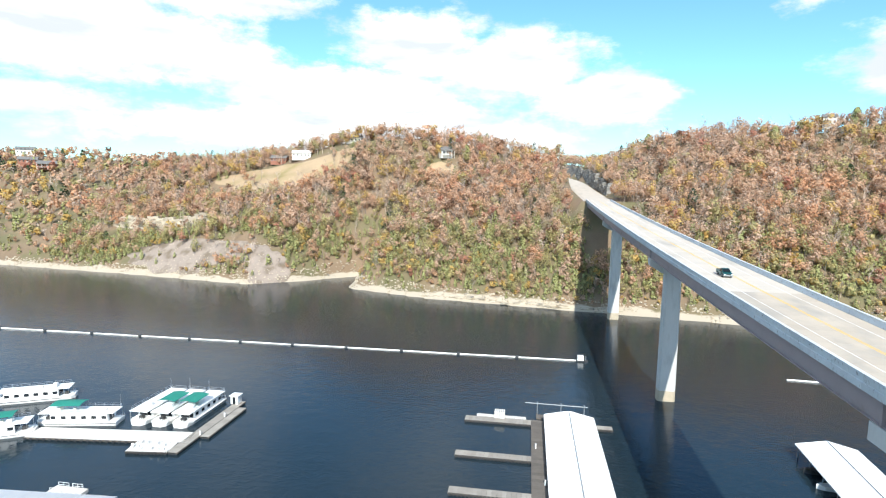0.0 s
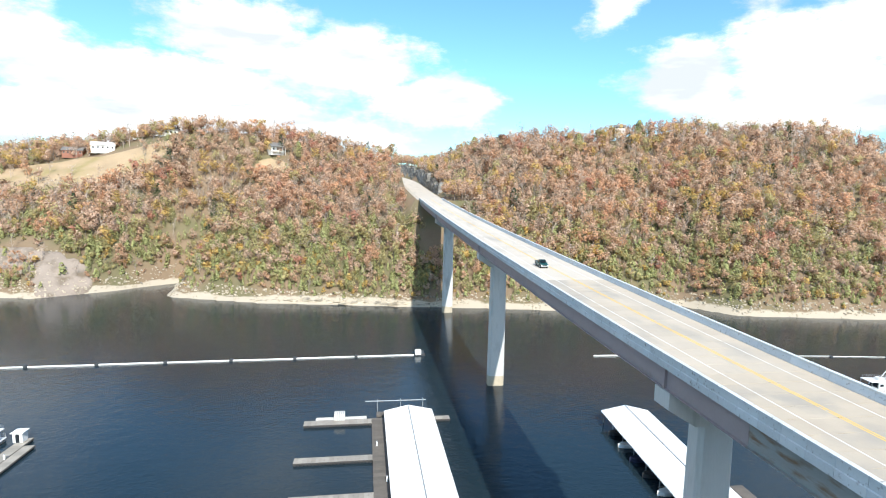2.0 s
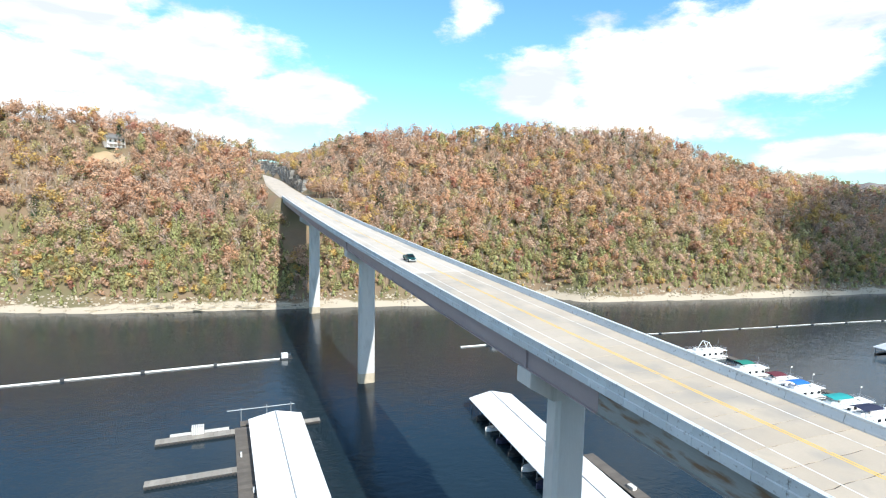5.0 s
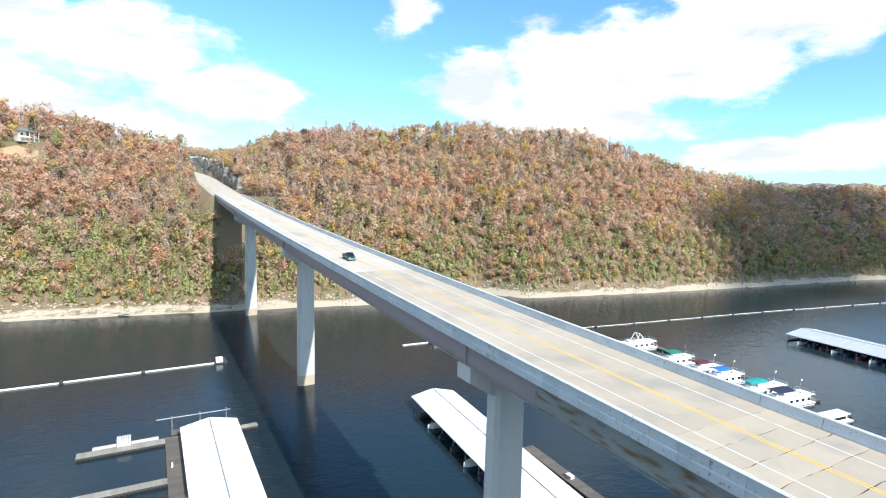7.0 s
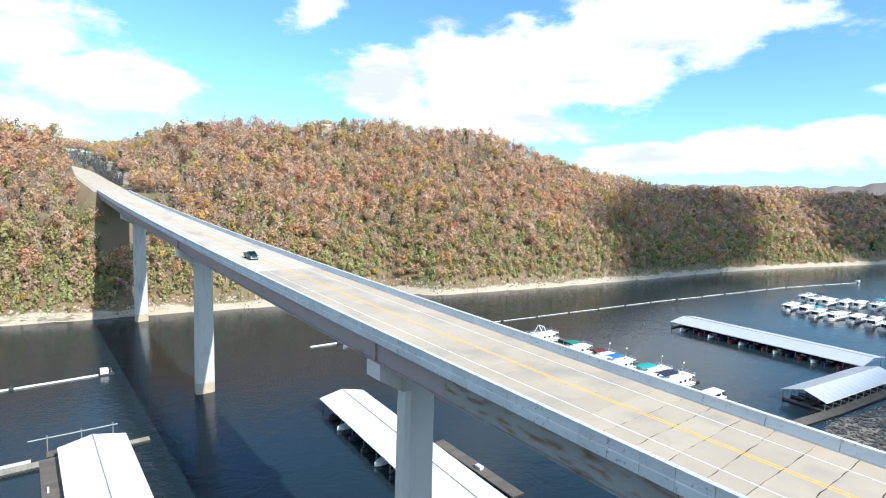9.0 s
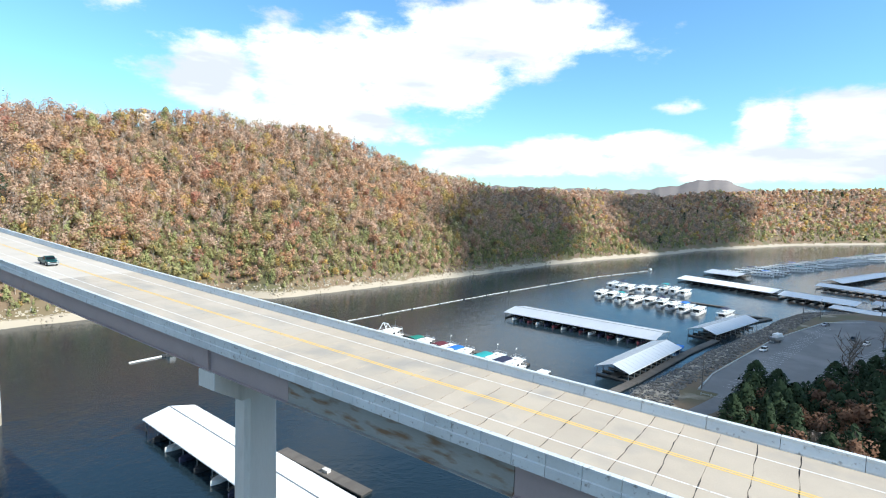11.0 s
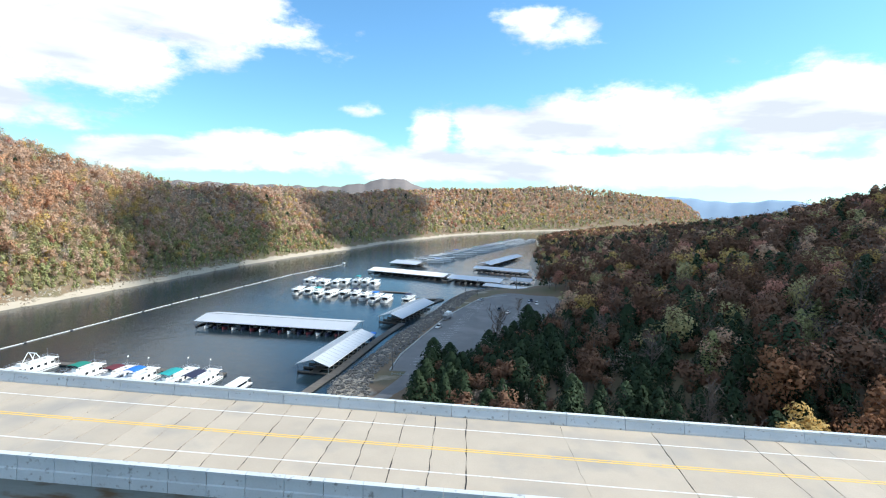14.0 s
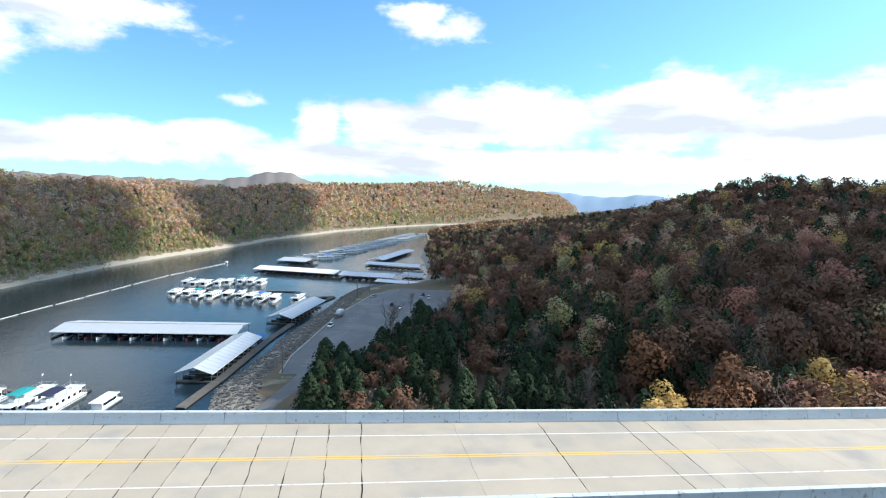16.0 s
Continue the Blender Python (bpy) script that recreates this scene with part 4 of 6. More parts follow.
def houseboat(m, ln=16.0, canopy=None, full=True, label="", group="moored houseboats", flags=False):
    """A houseboat: hull, deckhouse with windows, porch posts, roof deck with rail, flybridge and canvas top. Bow towards +y."""
    b = thing("houseboat", m, label, "houseboat", group)
    h = ln / 2
    bm = bmesh.new()
    secs = [(-h, 2.2, 0.9), (h - 2.5, 2.3, 0.95), (h - 0.8, 1.9, 1.05), (h, 1.1, 1.15)]
    rows = [[bm.verts.new(p) for p in ((-w * 0.85, y, -0.3), (-w, y, z - 0.25), (-w, y, z), (w, y, z), (w, y, z - 0.25), (w * 0.85, y, -0.3))] for y, w, z in secs]
    for p, q in zip(rows[:-1], rows[1:]):
        for k in range(6):
            bm.faces.new((p[k], p[(k + 1) % 6], q[(k + 1) % 6], q[k]))
    bm.faces.new(rows[0][::-1])
    bm.faces.new(rows[-1])
    bmesh.ops.recalc_face_normals(bm, faces=bm.faces)
    part("hull", bm, M_GEL, b)
    part("rub_rail", bx(-2.34, 2.34, -h + 0.05, h - 2.7, 0.62, 0.72), M_FLOAT, b)
    c0, c1 = -h + 2.0, h - 3.6
    part("deckhouse", bx(-1.95, 1.95, c0, c1, 0.9, 3.05, 0.08), M_GEL, b)
    n = int((c1 - c0) / 2.0)
    win = None
    for s in (-1, 1):
        for i in range(n):
            y = c0 + 0.8 + i * (c1 - c0 - 1.6) / max(1, n - 1)
            if win is None:
                win = part("window", bx(-0.025, 0.025, -0.55, 0.55, -0.38, 0.38), M_GLASS, b)
                win.location = (s * 1.96, y, 2.1)
            else:
                o = win.copy()
                scene.collection.objects.link(o)
                o.location = (s * 1.96, y, 2.1)
    part("front_window", bx(-1.5, 1.5, c1 - 0.01, c1 + 0.03, 1.2, 2.7), M_GLASS, b)
    part("rear_door", bx(-1.0, 1.0, c0 - 0.03, c0 + 0.01, 0.95, 2.75), M_GLASS, b)
    part("roof_deck", bx(-2.2, 2.2, c0 - 1.6, h - 0.9, 3.05, 3.22, 0.05), M_GEL, b)
    for x in (-2.05, 2.05):
        for y in (h - 1.2, c0 - 1.4):
            bp = bmesh.new()
            rod(bp, (x, y, 0.85), (x, y, 3.06), 0.05, 5)
            part("porch_post", bp, M_CHROME, b)
    for ye, nm in ((-h + 0.15, "stern_rail"), (h - 0.55, "bow_rail")):
        bm = bmesh.new()
        wr = 2.05 if ye < 0 else 1.3
        for z in (1.3, 1.75):
            rod(bm, (-wr, ye, z), (wr, ye, z), 0.035, 4)
        for q in range(6):
            rod(bm, (-wr + q * wr / 2.5, ye, 0.9), (-wr + q * wr / 2.5, ye, 1.75), 0.03, 4)
        part(nm, bm, M_GEL, b)
    part("porch_table", bx(-0.5, 0.5, c1 + 0.9, c1 + 1.9, 1.0, 1.7, 0.05), M_FLOAT, b)
    part("roof_air_unit", bx(-0.5, 0.5, c0 + 1.0, c0 + 1.8, 3.22, 3.55, 0.05), M_PALE, b)
    if full:
        bm = bmesh.new()
        ya, yb = c0 - 1.3, h - 1.6
        for x in (-2.1, 2.1):
            for z in (3.65, 4.05):
                rod(bm, (x, ya, z), (x, yb, z), 0.025, 4)
            k = 8
            for i in range(k + 1):
                y = ya + i * (yb - ya) / k
                rod(bm, (x, y, 3.2), (x, y, 4.05), 0.025, 4)
        for z in (3.65, 4.05):
            rod(bm, (-2.1, ya, z), (2.1, ya, z), 0.025, 4)
        part("roof_rail", bm, M_CHROME, b)
        part("flybridge", bx(-0.9, 0.9, h - 5.4, h - 4.3, 3.2, 4.15, 0.15), M_GEL, b)
        part("deck_chair", bx(-0.4, 0.4, 0.6, 1.4, 3.2, 3.7, 0.1), M_PALE, b)
    if canopy is not None:
        bm = bmesh.new()
        y0, y1 = -1.2, h - 3.8
        n = 6
        rows = []
        for i in range(n + 1):
            x = -2.0 + 4.0 * i / n
            z = 5.05 + 0.28 * math.cos((i / n - 0.5) * math.pi)
            rows.append([bm.verts.new((x, y0, z)), bm.verts.new((x, y1, z)), bm.verts.new((x, y1, z - 0.07)), bm.verts.new((x, y0, z - 0.07))])
        for p, q in zip(rows[:-1], rows[1:]):
            for k in range(4):
                bm.faces.new((p[k], p[(k + 1) % 4], q[(k + 1) % 4], q[k]))
        bm.faces.new(rows[0])
        bm.faces.new(rows[-1][::-1])
        bmesh.ops.recalc_face_normals(bm, faces=bm.faces)
        part("canvas_top", bm, canopy, b)
        for x in (-1.95, 1.95):
            for y in (y0 + 0.15, y1 - 0.15):
                bp = bmesh.new()
                rod(bp, (x, y, 3.2), (x, y, 5.06), 0.035, 5)
                part("canopy_pole", bp, M_CHROME, b)
    bm = bmesh.new()
    rod(bm, (1.9, c0 - 1.2, 3.2), (1.9, c0 - 1.2, 6.4), 0.03, 5, 0.015)
    part("antenna", bm, M_CHROME, b)
    if flags:
        part("flag", bx(1.9, 1.92, c0 - 1.9, c0 - 1.2, 5.7, 6.2), M_GEL, b)
    return b


def walkway(a, b, width, label="", mats=None, tyres=0, name="floating_walkway", z=0.62):
    """A floating timber walk: planks across, side beams, floats, and a fringe of old tyres."""
    m, ln = along(a, b)
    w = width / 2
    o = thing(name, m, label, "dock walkway", "floating walkways")
    mats = mats or M_WOOD
    n = min(60, max(3, int(ln / 0.9)))
    base = None
    for i in range(n):
        if base is None:
            base = part("plank", bx(-w, w, 0.012, ln / n - 0.012, z - 0.08, z), mats, o)
        else:
            q = base.copy()
            scene.collection.objects.link(q)
            q.location.y = i * ln / n
    for s in (-1, 1):
        part("side_beam", bx(s * w - 0.09, s * w + 0.09, 0, ln, z - 0.35, z - 0.02), M_WOOD, o)
    part("float", bx(-w + 0.15, w - 0.15, 0.1, ln - 0.1, -0.4, z - 0.3), M_FLOAT, o)
    if tyres:
        bm = bmesh.new()
        for k in range(10):
            a0, a1 = 2 * math.pi * k / 10, 2 * math.pi * (k + 1) / 10
            for r0, r1, d0, d1 in ((0.32, 0.32, -0.1, 0.1), (0.18, 0.18, 0.1, -0.1), (0.18, 0.32, -0.1, -0.1), (0.32, 0.18, 0.1, 0.1)):
                bm.faces.new([bm.verts.new((d, r * math.cos(q), r * math.sin(q))) for r, q, d in ((r0, a0, d0), (r0, a1, d0), (r1, a1, d1), (r1, a0, d1))])
        t0 = None
        k = min(26, int(ln / 0.75))
        for i in range(k):
            y = 0.4 + i * (ln - 0.8) / max(1, k - 1)
            if t0 is None:
                t0 = part("tyre_fender", bm, M_FLOAT, o)
                q = t0
            else:
                q = t0.copy()
                scene.collection.objects.link(q)
            q.location = (tyres * (w + 0.16), y, z - 0.3)
    return o


# ---------------------------------------------------------------- docks beside the bridge
covered_dock((11.3, 58), (11.3, 129.3), 11.4, 2.8, 1.3, M_ROOFW, "covered boat dock with a bright white metal gable roof", bays=12)
walkway((4.1, 55), (4.1, 131.0), 3.6, "wide weathered timber walkway beside the white-roofed dock")
for y0, x0, w in ((129.4, -14.2, 2.6), (111.1, -14.3, 2.2), (96.4, -13.6, 2.2), (81, -13.6, 2.2)):
    walkway((2.2, y0), (x0, y0), w, "grey plank finger dock fringed with old tyres", M_PLANK, tyres=-1, name="finger_dock")
walkway((17.1, 129.7), (21.8, 129.7), 2.0, "short grey plank finger dock fringed with tyres", M_PLANK, tyres=1, name="finger_dock")
walkway((-11.5, 131.6), (1.0, 131.6), 1.6, "pale narrow boarding float", M_PALE)
cr = thing("storage_crate", pose(-5.6, 131.0, 0.63), "grey slatted storage crate on the finger dock", "crate")
part("crate_body", bx(-1.3, 1.3, -0.9, 0.9, 0, 1.7, 0.03), M_STEEL, cr)
for i in range(6):
    part("slat", bx(-1.33 + i * 0.45, -1.33 + i * 0.45 + 0.3, -0.95, 0.95, 0.1, 1.76), M_PALE, cr)
hf = thing("pipe_gantry", pose(0.6, 135.7, 0), "long grey pipe carried on three posts over the water", "pipe frame")
bm = bmesh.new()
rod(bm, (0, 0, 3.1), (15.9, 0, 3.0), 0.14, 8)
part("pipe", bm, M_STEEL, hf)
for x in (3.2, 9.2, 15.0):
    bm = bmesh.new()
    rod(bm, (x, 0, -2.5), (x, 0, 3.5), 0.12, 6)
    rod(bm, (x, -0.9, 3.2), (x, 0.9, 3.2), 0.09, 6)
    part("post", bm, M_STEEL, hf)
walkway((3.5, 133.5), (16, 133.5), 2.2, "grey plank landing at the dock's end")
covered_dock((61.0, 62), (66.2, 123.6), 11.6, 2.8, 1.4, M_ROOFW, "covered boat dock with a white metal roof below the bridge", bays=10)
walkway((72.4, 66), (73.6, 92), 2.6, "weathered timber walkway beside the covered dock")
lid = thing("dock_box", pose(72.9, 77.5, 0.63), "pale lidded dock box on the walkway", "dock box")
part("box_body", bx(-0.5, 0.5, -0.8, 0.8, 0, 0.55, 0.03), M_PALE, lid)
part("lid", bx(-0.55, 0.55, -0.85, 0.85, 0.55, 0.65, 0.03), M_PALE, lid)
for i in range(9):
    mm = pose(57.4 + 0.083 * i * 6.4, 66 + i * 6.4, 0, 0, 0, 92 + random.uniform(-4, 4))
    runabout(mm, [M_DARK, M_GEL, M_FLOAT][i % 3], "motor boat moored under the white dock roof", [None, M_DARK][i % 2])

# houseboat dock near the far end of the boom
hb = walkway((-112, 102.2), (-74.6, 106.6), 5.2, "wide pale floating dock fringed with old tyres", M_PALE, tyres=1)
walkway((-74.5, 99.5), (-74.5, 128.0), 2.4, "grey plank walkway beside the houseboats", M_PLANK)
walkway((-72.0, 107.5), (-72.0, 124.2), 2.1, "grey plank finger dock beside the walkway", M_PLANK)
walkway((-85.0, 100.4), (-75.8, 101.6), 4.6, "square pale floating platform fringed with tyres", M_PALE, tyres=1)
hut = thing("dock_hut", pose(-75.2, 126.6, 0.63, 0, 0, 0), "small white hut with a flat roof on the dock end", "hut")
part("hut_wall", bx(-1.0, 1.0, -1.0, 1.0, 0, 2.2, 0.03), M_GEL, hut)
part("hut_roof", bx(-1.3, 1.3, -1.3, 1.3, 2.2, 2.36, 0.03), M_GEL, hut)
part("hut_door", bx(-0.4, 0.4, -1.03, -1.0, 0.05, 1.95), M_GLASS, hut)
for cx, cy, can, lab in ((-92.2, 119.2, None, "white two-deck houseboat moored with its stern to the dock"), (-86.8, 119.5, M_GREEN, "white houseboat with a green canvas top"), (-81.4, 119.8, M_GREEN, "white houseboat with a green canvas top and roof rails")):
    houseboat(pose(cx, cy, 0, 0, 0, 180) @ Matrix.Diagonal((1.1, 1, 1, 1)), 17, can, True, lab, "houseboats at the pale dock")
houseboat(pose(-106.5, 109.8, 0, 0, 0, 102), 19, M_GREEN, True, "long white houseboat with a green canvas top beside the pale dock", "houseboats at the pale dock")
houseboat(pose(-129, 120, 0, 0, 0, -63), 18, None, True, "white houseboat moored at an angle", "houseboats at the pale dock")
houseboat(pose(-119, 100, 0, 0, 0, -60), 15, M_GREEN, True, "white houseboat with a green trim top", "houseboats at the pale dock")
covered_dock((-108, 70), (-71, 73), 13, 2.6, 1.4, M_ROOFG, "covered dock with a pale blue-grey metal roof", bays=6)
gz = thing("dock_bench_frame", pose(-84, 82.5, 0.6), "white railing frame on a small float", "railing")
part("float", bx(-3.4, 3.4, -1.4, 1.4, -0.6, 0.1, 0.05), M_PALE, gz)
for x in (-2.6, 0.4):
    bm = bmesh.new()
    for z in (0.55, 1.05):
        rod(bm, (x, -1, z), (x + 2.2, -1, z), 0.04, 5)
        rod(bm, (x, 1, z), (x + 2.2, 1, z), 0.04, 5)
    for dx in (0, 1.1, 2.2):
        for y in (-1, 1):
            rod(bm, (x + dx, y, 0.1), (x + dx, y, 1.05), 0.04, 5)
    part("railing", bm, M_GEL, gz)

for i in range(9):
    ch = thing("deck_chair", pose(-84 + (i % 5) * 2.0 + random.uniform(-0.4, 0.4), 99.6 + (i // 5) * 2.2 + random.uniform(-0.3, 0.3), 0.62, 0, 0, random.uniform(0, 360)), "white plastic deck chair on the pale platform", "chair", "chairs on the platform")
    part("seat", bx(-0.28, 0.28, -0.26, 0.26, 0.38, 0.44, 0.02), M_GEL, ch)
    part("backrest", bx(-0.28, 0.28, 0.24, 0.3, 0.44, 0.95, 0.02), M_GEL, ch)
    for sx in (-0.24, 0.24):
        for sy in (-0.22, 0.24):
            part("leg", bx(sx - 0.03, sx + 0.03, sy - 0.03, sy + 0.03, 0, 0.4), M_GEL, ch)
for x, y in ((-73.4, 108), (-73.3, 118), (4.9, 84), (4.9, 101), (3.2, 116)):
    dp = thing("power_pedestal", pose(x, y, 0.62), "small white power pedestal on the dock", "pedestal", "power pedestals on the docks")
    part("column", bx(-0.16, 0.16, -0.12, 0.12, 0, 1.1, 0.03), M_GEL, dp)
    part("cap", bx(-0.2, 0.2, -0.16, 0.16, 1.1, 1.2, 0.03), M_STEEL, dp)

# floating boom of white pipes with dark couplings
def boom(a, b, unit=21.0, r=0.29, label="line of white floating pipes with dark couplings on the lake"):
    m, ln = along(a, b)
    o = thing("floating_boom", m, label, "boom")
    n = max(1, round(ln / unit))
    p0 = c0 = None
    for i in range(n):
        bm = bmesh.new()
        y0, y1 = i * ln / n + 0.5, (i + 1) * ln / n - 0.5
        rod(bm, (0, y0, 0.16), (random.uniform(-0.3, 0.3), y1, 0.16), r, 8)
        part("pipe", bm, M_BOOM, o)
        q = 0.35 + 1.2 * r
        c = bx(-q, q, i * ln / n - 0.55, i * ln / n + 0.55, -0.2, 0.25 + 1.7 * r, 0.1)
        part("coupling", c, M_FLOAT, o)
    return o


def boom_head(x, y, turn, label="white equipment box on a float at the boom's end"):
    o = thing("boom_float", pose(x, y, 0, 0, 0, turn), label, "float")
    part("float", bx(-1.9, 1.9, -1.2, 1.2, -0.3, 0.4, 0.08), M_FLOAT, o)
    part("cabinet", bx(-1.6, 0.5, -1.0, 1.0, 0.4, 1.9, 0.08), M_GEL, o)
    part("mast", rod(bmesh.new(), (1.2, 0, 0.4), (1.2, 0, 1.8), 0.1, 6), M_STEEL, o)


boom((-560, 172), (-207, 178.5))
boom((-207, 178.5), (18.0, 183.2))
boom_head(19.6, 183.3, 0)
boom((92.0, 176.4), (80.8, 176.8), 12)
boom_head(94.0, 176.2, 180)
boom((108, 176), (272, 157.3), 21, 0.13)
boom((272, 157.3), (406, 137), 22, 0.13)
boom((406, 137), (484, 116.7), 20, 0.13)
boom_head(485, 116.5, -14)

# boats moored along the dock beyond the bridge
walkway((165.5, 78), (168, 148), 2.4, "grey walkway behind the moored boats")
for x, y, ln, can, lab, fl in ((167, 137, 17, None, "white cruiser with a tall radar arch", False), (164, 118, 15, M_GREEN, "white houseboat with a dark green canvas top", False),
                               (163.0, 106.5, 15, M_MAROON, "white houseboat with a maroon canvas top and small flags", True), (162.5, 99.5, 15, M_BLUE, "white houseboat with a bright blue canvas top", True),
                               (162.5, 88, 19, M_TEAL, "white houseboat with a long teal canvas top", True), (162, 80.5, 19, M_DARK, "white houseboat with a navy canvas top and a flag", True)):
    hbt = houseboat(pose(x - 8.5, y, 0, 0, 0, 84), ln, can, True, lab, "boats moored beyond the bridge", fl)
    if can is None:
        bm = bmesh.new()
        for s in (-1.6, 1.6):
            rod(bm, (s, -2.5, 3.2), (s * 0.8, -0.6, 6.3), 0.16, 6)
            rod(bm, (s, 1.6, 3.2), (s * 0.8, -0.2, 6.3), 0.13, 6)
        rod(bm, (-1.3, -0.4, 6.3), (1.3, -0.4, 6.3), 0.16, 6)
        part("radar_arch", bm, M_GEL, hbt)
pt = thing("pontoon_boat", pose(153, 68.5, 0, 0, 0, 84), "white flat-topped pontoon boat with dark engines", "boat", "boats moored beyond the bridge")
part("deck", bx(-1.6, 1.6, -6, 5, 0.5, 0.75, 0.05), M_GEL, pt)
for s in (-1.2, 1.2):
    part("pontoon", rod(bmesh.new(), (s, -6, 0.2), (s, 5, 0.2), 0.42, 8), M_CHROME, pt)
part("cabin", bx(-1.4, 1.4, -3.5, 3.5, 0.75, 2.6, 0.06), M_GEL, pt)
part("window", bx(-1.43, 1.43, -3.0, 3.0, 1.5, 2.2), M_GLASS, pt)
part("roof", bx(-1.7, 1.7, -4.5, 4.5, 2.6, 2.75, 0.04), M_GEL, pt)
for s in (-0.6, 0.6):
    part("outboard_engine", bx(s - 0.25, s + 0.25, -6.7, -6.05, 0.3, 1.4, 0.08), M_FLOAT, pt)

# covered docks of the marina
covered_dock((236.2, 119.2), (231.6, 49.8), 20, 2.9, 1.5, M_ROOFG, "long covered dock with a pale metal gable roof", bays=14)
covered_dock((171.9, 51.4), (217.2, 45.1), 11.2, 3.0, 1.9, M_ROOFG, "covered dock with a grey gable roof and open truss end", bays=10)
covered_dock((251.8, 37.9), (297.6, 26.3), 12, 3.0, 1.9, M_ROOFG, "covered dock with a grey gable roof on white trusses", bays=9)
covered_dock((438, 79), (415, 17.5), 22, 2.9, 1.8, M_ROOFW, "long covered dock with a white metal roof", bays=12)
covered_dock((410, 14), (397, -24), 20, 2.9, 1.8, M_ROOFW, "covered dock with a white metal roof", bays=8)
covered_dock((373, -11), (358, -43), 11, 3.2, 1.2, M_ROOFW, "open covered dock with a low white metal roof", bays=6)
covered_dock((481, -5), (463, -50), 16, 2.9, 1.6, M_ROOFW, "long covered dock with a white metal roof", bays=10)
covered_dock((503, 70), (493, 45), 26, 2.9, 1.9, M_ROOFG, "covered dock with a grey metal roof", bays=5)
covered_dock((508, -12), (618, -52), 14, 2.9, 1.6, M_ROOFW, "distant covered dock with a white roof", bays=12)
covered_dock((408, -32), (402, -46), 11, 3.0, 1.8, M_ROOFG, "small covered dock with a pale roof", bays=4)
for i in range(16):
    runabout(pose(227.6 - 0.066 * i * 4.2, 115 - i * 4.2, 0, 0, 0, 86 + random.uniform(-4, 4)), [M_GEL, M_DARK, M_MAROON][i % 3], "motor boat moored in a slip of the covered dock", [M_DARK, None][i % 2])
for a, b in (((150, 48.5), (171.5, 44.6)), ((171.5, 44.4), (222, 37.6)), ((222, 37.6), (251, 32)), ((298, 26), (322, 17)), ((318, 36), (322, 17))):
    walkway(a, b, 2.6, "grey timber walkway linking the covered docks")
tp = thing("tarpaulin_stack", pose(224.5, 41.5, 0.6), "bright blue tarpaulin over gear on the walkway", "tarpaulin")
part("cover", bx(-2.2, 2.2, -1.4, 1.4, 0, 1.1, 0.25), M_BLUE, tp)

# houseboats of the marina: two rows in the middle, and a long double row towards the bend
KIT = [houseboat(pose(0, 0, 0), ln, can, full, lab, "houseboats of the marina") for ln, can, full, lab in
       ((17, None, True, "white houseboat with roof rails"), (16, M_TEAL, True, "white houseboat with a teal canvas top"), (18, M_DARK, True, "white houseboat with a navy canvas top"),
        (15, None, False, "plain white houseboat with a bare roof"), (17, M_BLUE, True, "white houseboat with a blue canvas top"))]
spots = []
for i in range(9):
    spots.append((323 - i * 1.2, 106 - i * 7.2, 84))
for i in range(8):
    spots.append((362 + i * 1.5, 112 - i * 6.4, 264))
spots.append((310, 36, 78))
for i in range(26):
    u = i / 25
    cx, cy = 520 + u * 430, 46 - u * 142
    spots.append((cx, cy + 11, 0 + 8))
    if i % 4 != 3:
        spots.append((cx + 6, cy - 11, 188))
first = {}
for i, (x, y, a) in enumerate(spots):
    k = (0, 3, 1, 0, 3, 2, 0, 4, 3, 0, 2, 3)[i % 12]
    mm = pose(x + random.uniform(-3.5, 3.5), y + random.uniform(-0.7, 0.7), 0, 0, 0, a + random.uniform(-7, 7))
    if k not in first:
        first[k] = 1
        KIT[k].matrix_world = mm
    else:
        copy_thing(KIT[k], mm)
walkway((345, 110), (340, 40), 2.4, "grey walkway between two rows of houseboats")
walkway((508, 50), (950, -98), 2.6, "long grey walkway between two rows of houseboats")

# ---------------------------------------------------------------- pickup truck on the bridge
M_TRUCK = mat("dark_teal_car_paint", (0.012, 0.085, 0.085), 0.25, 0.3, 0.06, 2, 12, 0.0)
M_RUBBER = mat("tyre_rubber", (0.02, 0.02, 0.021), 0.8, 0, 0.2, 3, 20, 0.13)
M_LAMP = mat("clear_lamp_glass", (0.75, 0.75, 0.72), 0.12, 0, 0.05, 3, 20, 0.0)
M_REDLAMP = mat("red_lamp_glass", (0.4, 0.02, 0.02), 0.2, 0, 0.05, 3, 20, 0.0)
M_BUMP = mat("silver_bumper", (0.55, 0.56, 0.56), 0.35, 0.7, 0.05, 3, 20, 0.0)


def side_profile(bm, prof, w0, w1):
    """A side outline (y, z) carried across from x=-w to w; the width may change with height."""
    top = max(z for _, z in prof)
    lo = min(z for _, z in prof)
    def half(z):
        return w0 + (w1 - w0) * (z - lo) / (top - lo)
    a = [bm.verts.new((-half(z), y, z)) for y, z in prof]
    b = [bm.verts.new((half(z), y, z)) for y, z in prof]
    n = len(prof)
    for i in range(n):
        bm.faces.new((a[i], a[(i + 1) % n], b[(i + 1) % n], b[i]))
    bm.faces.new(a[::-1])
    bm.faces.new(b)
    bmesh.ops.recalc_face_normals(bm, faces=bm.faces)
    return bm


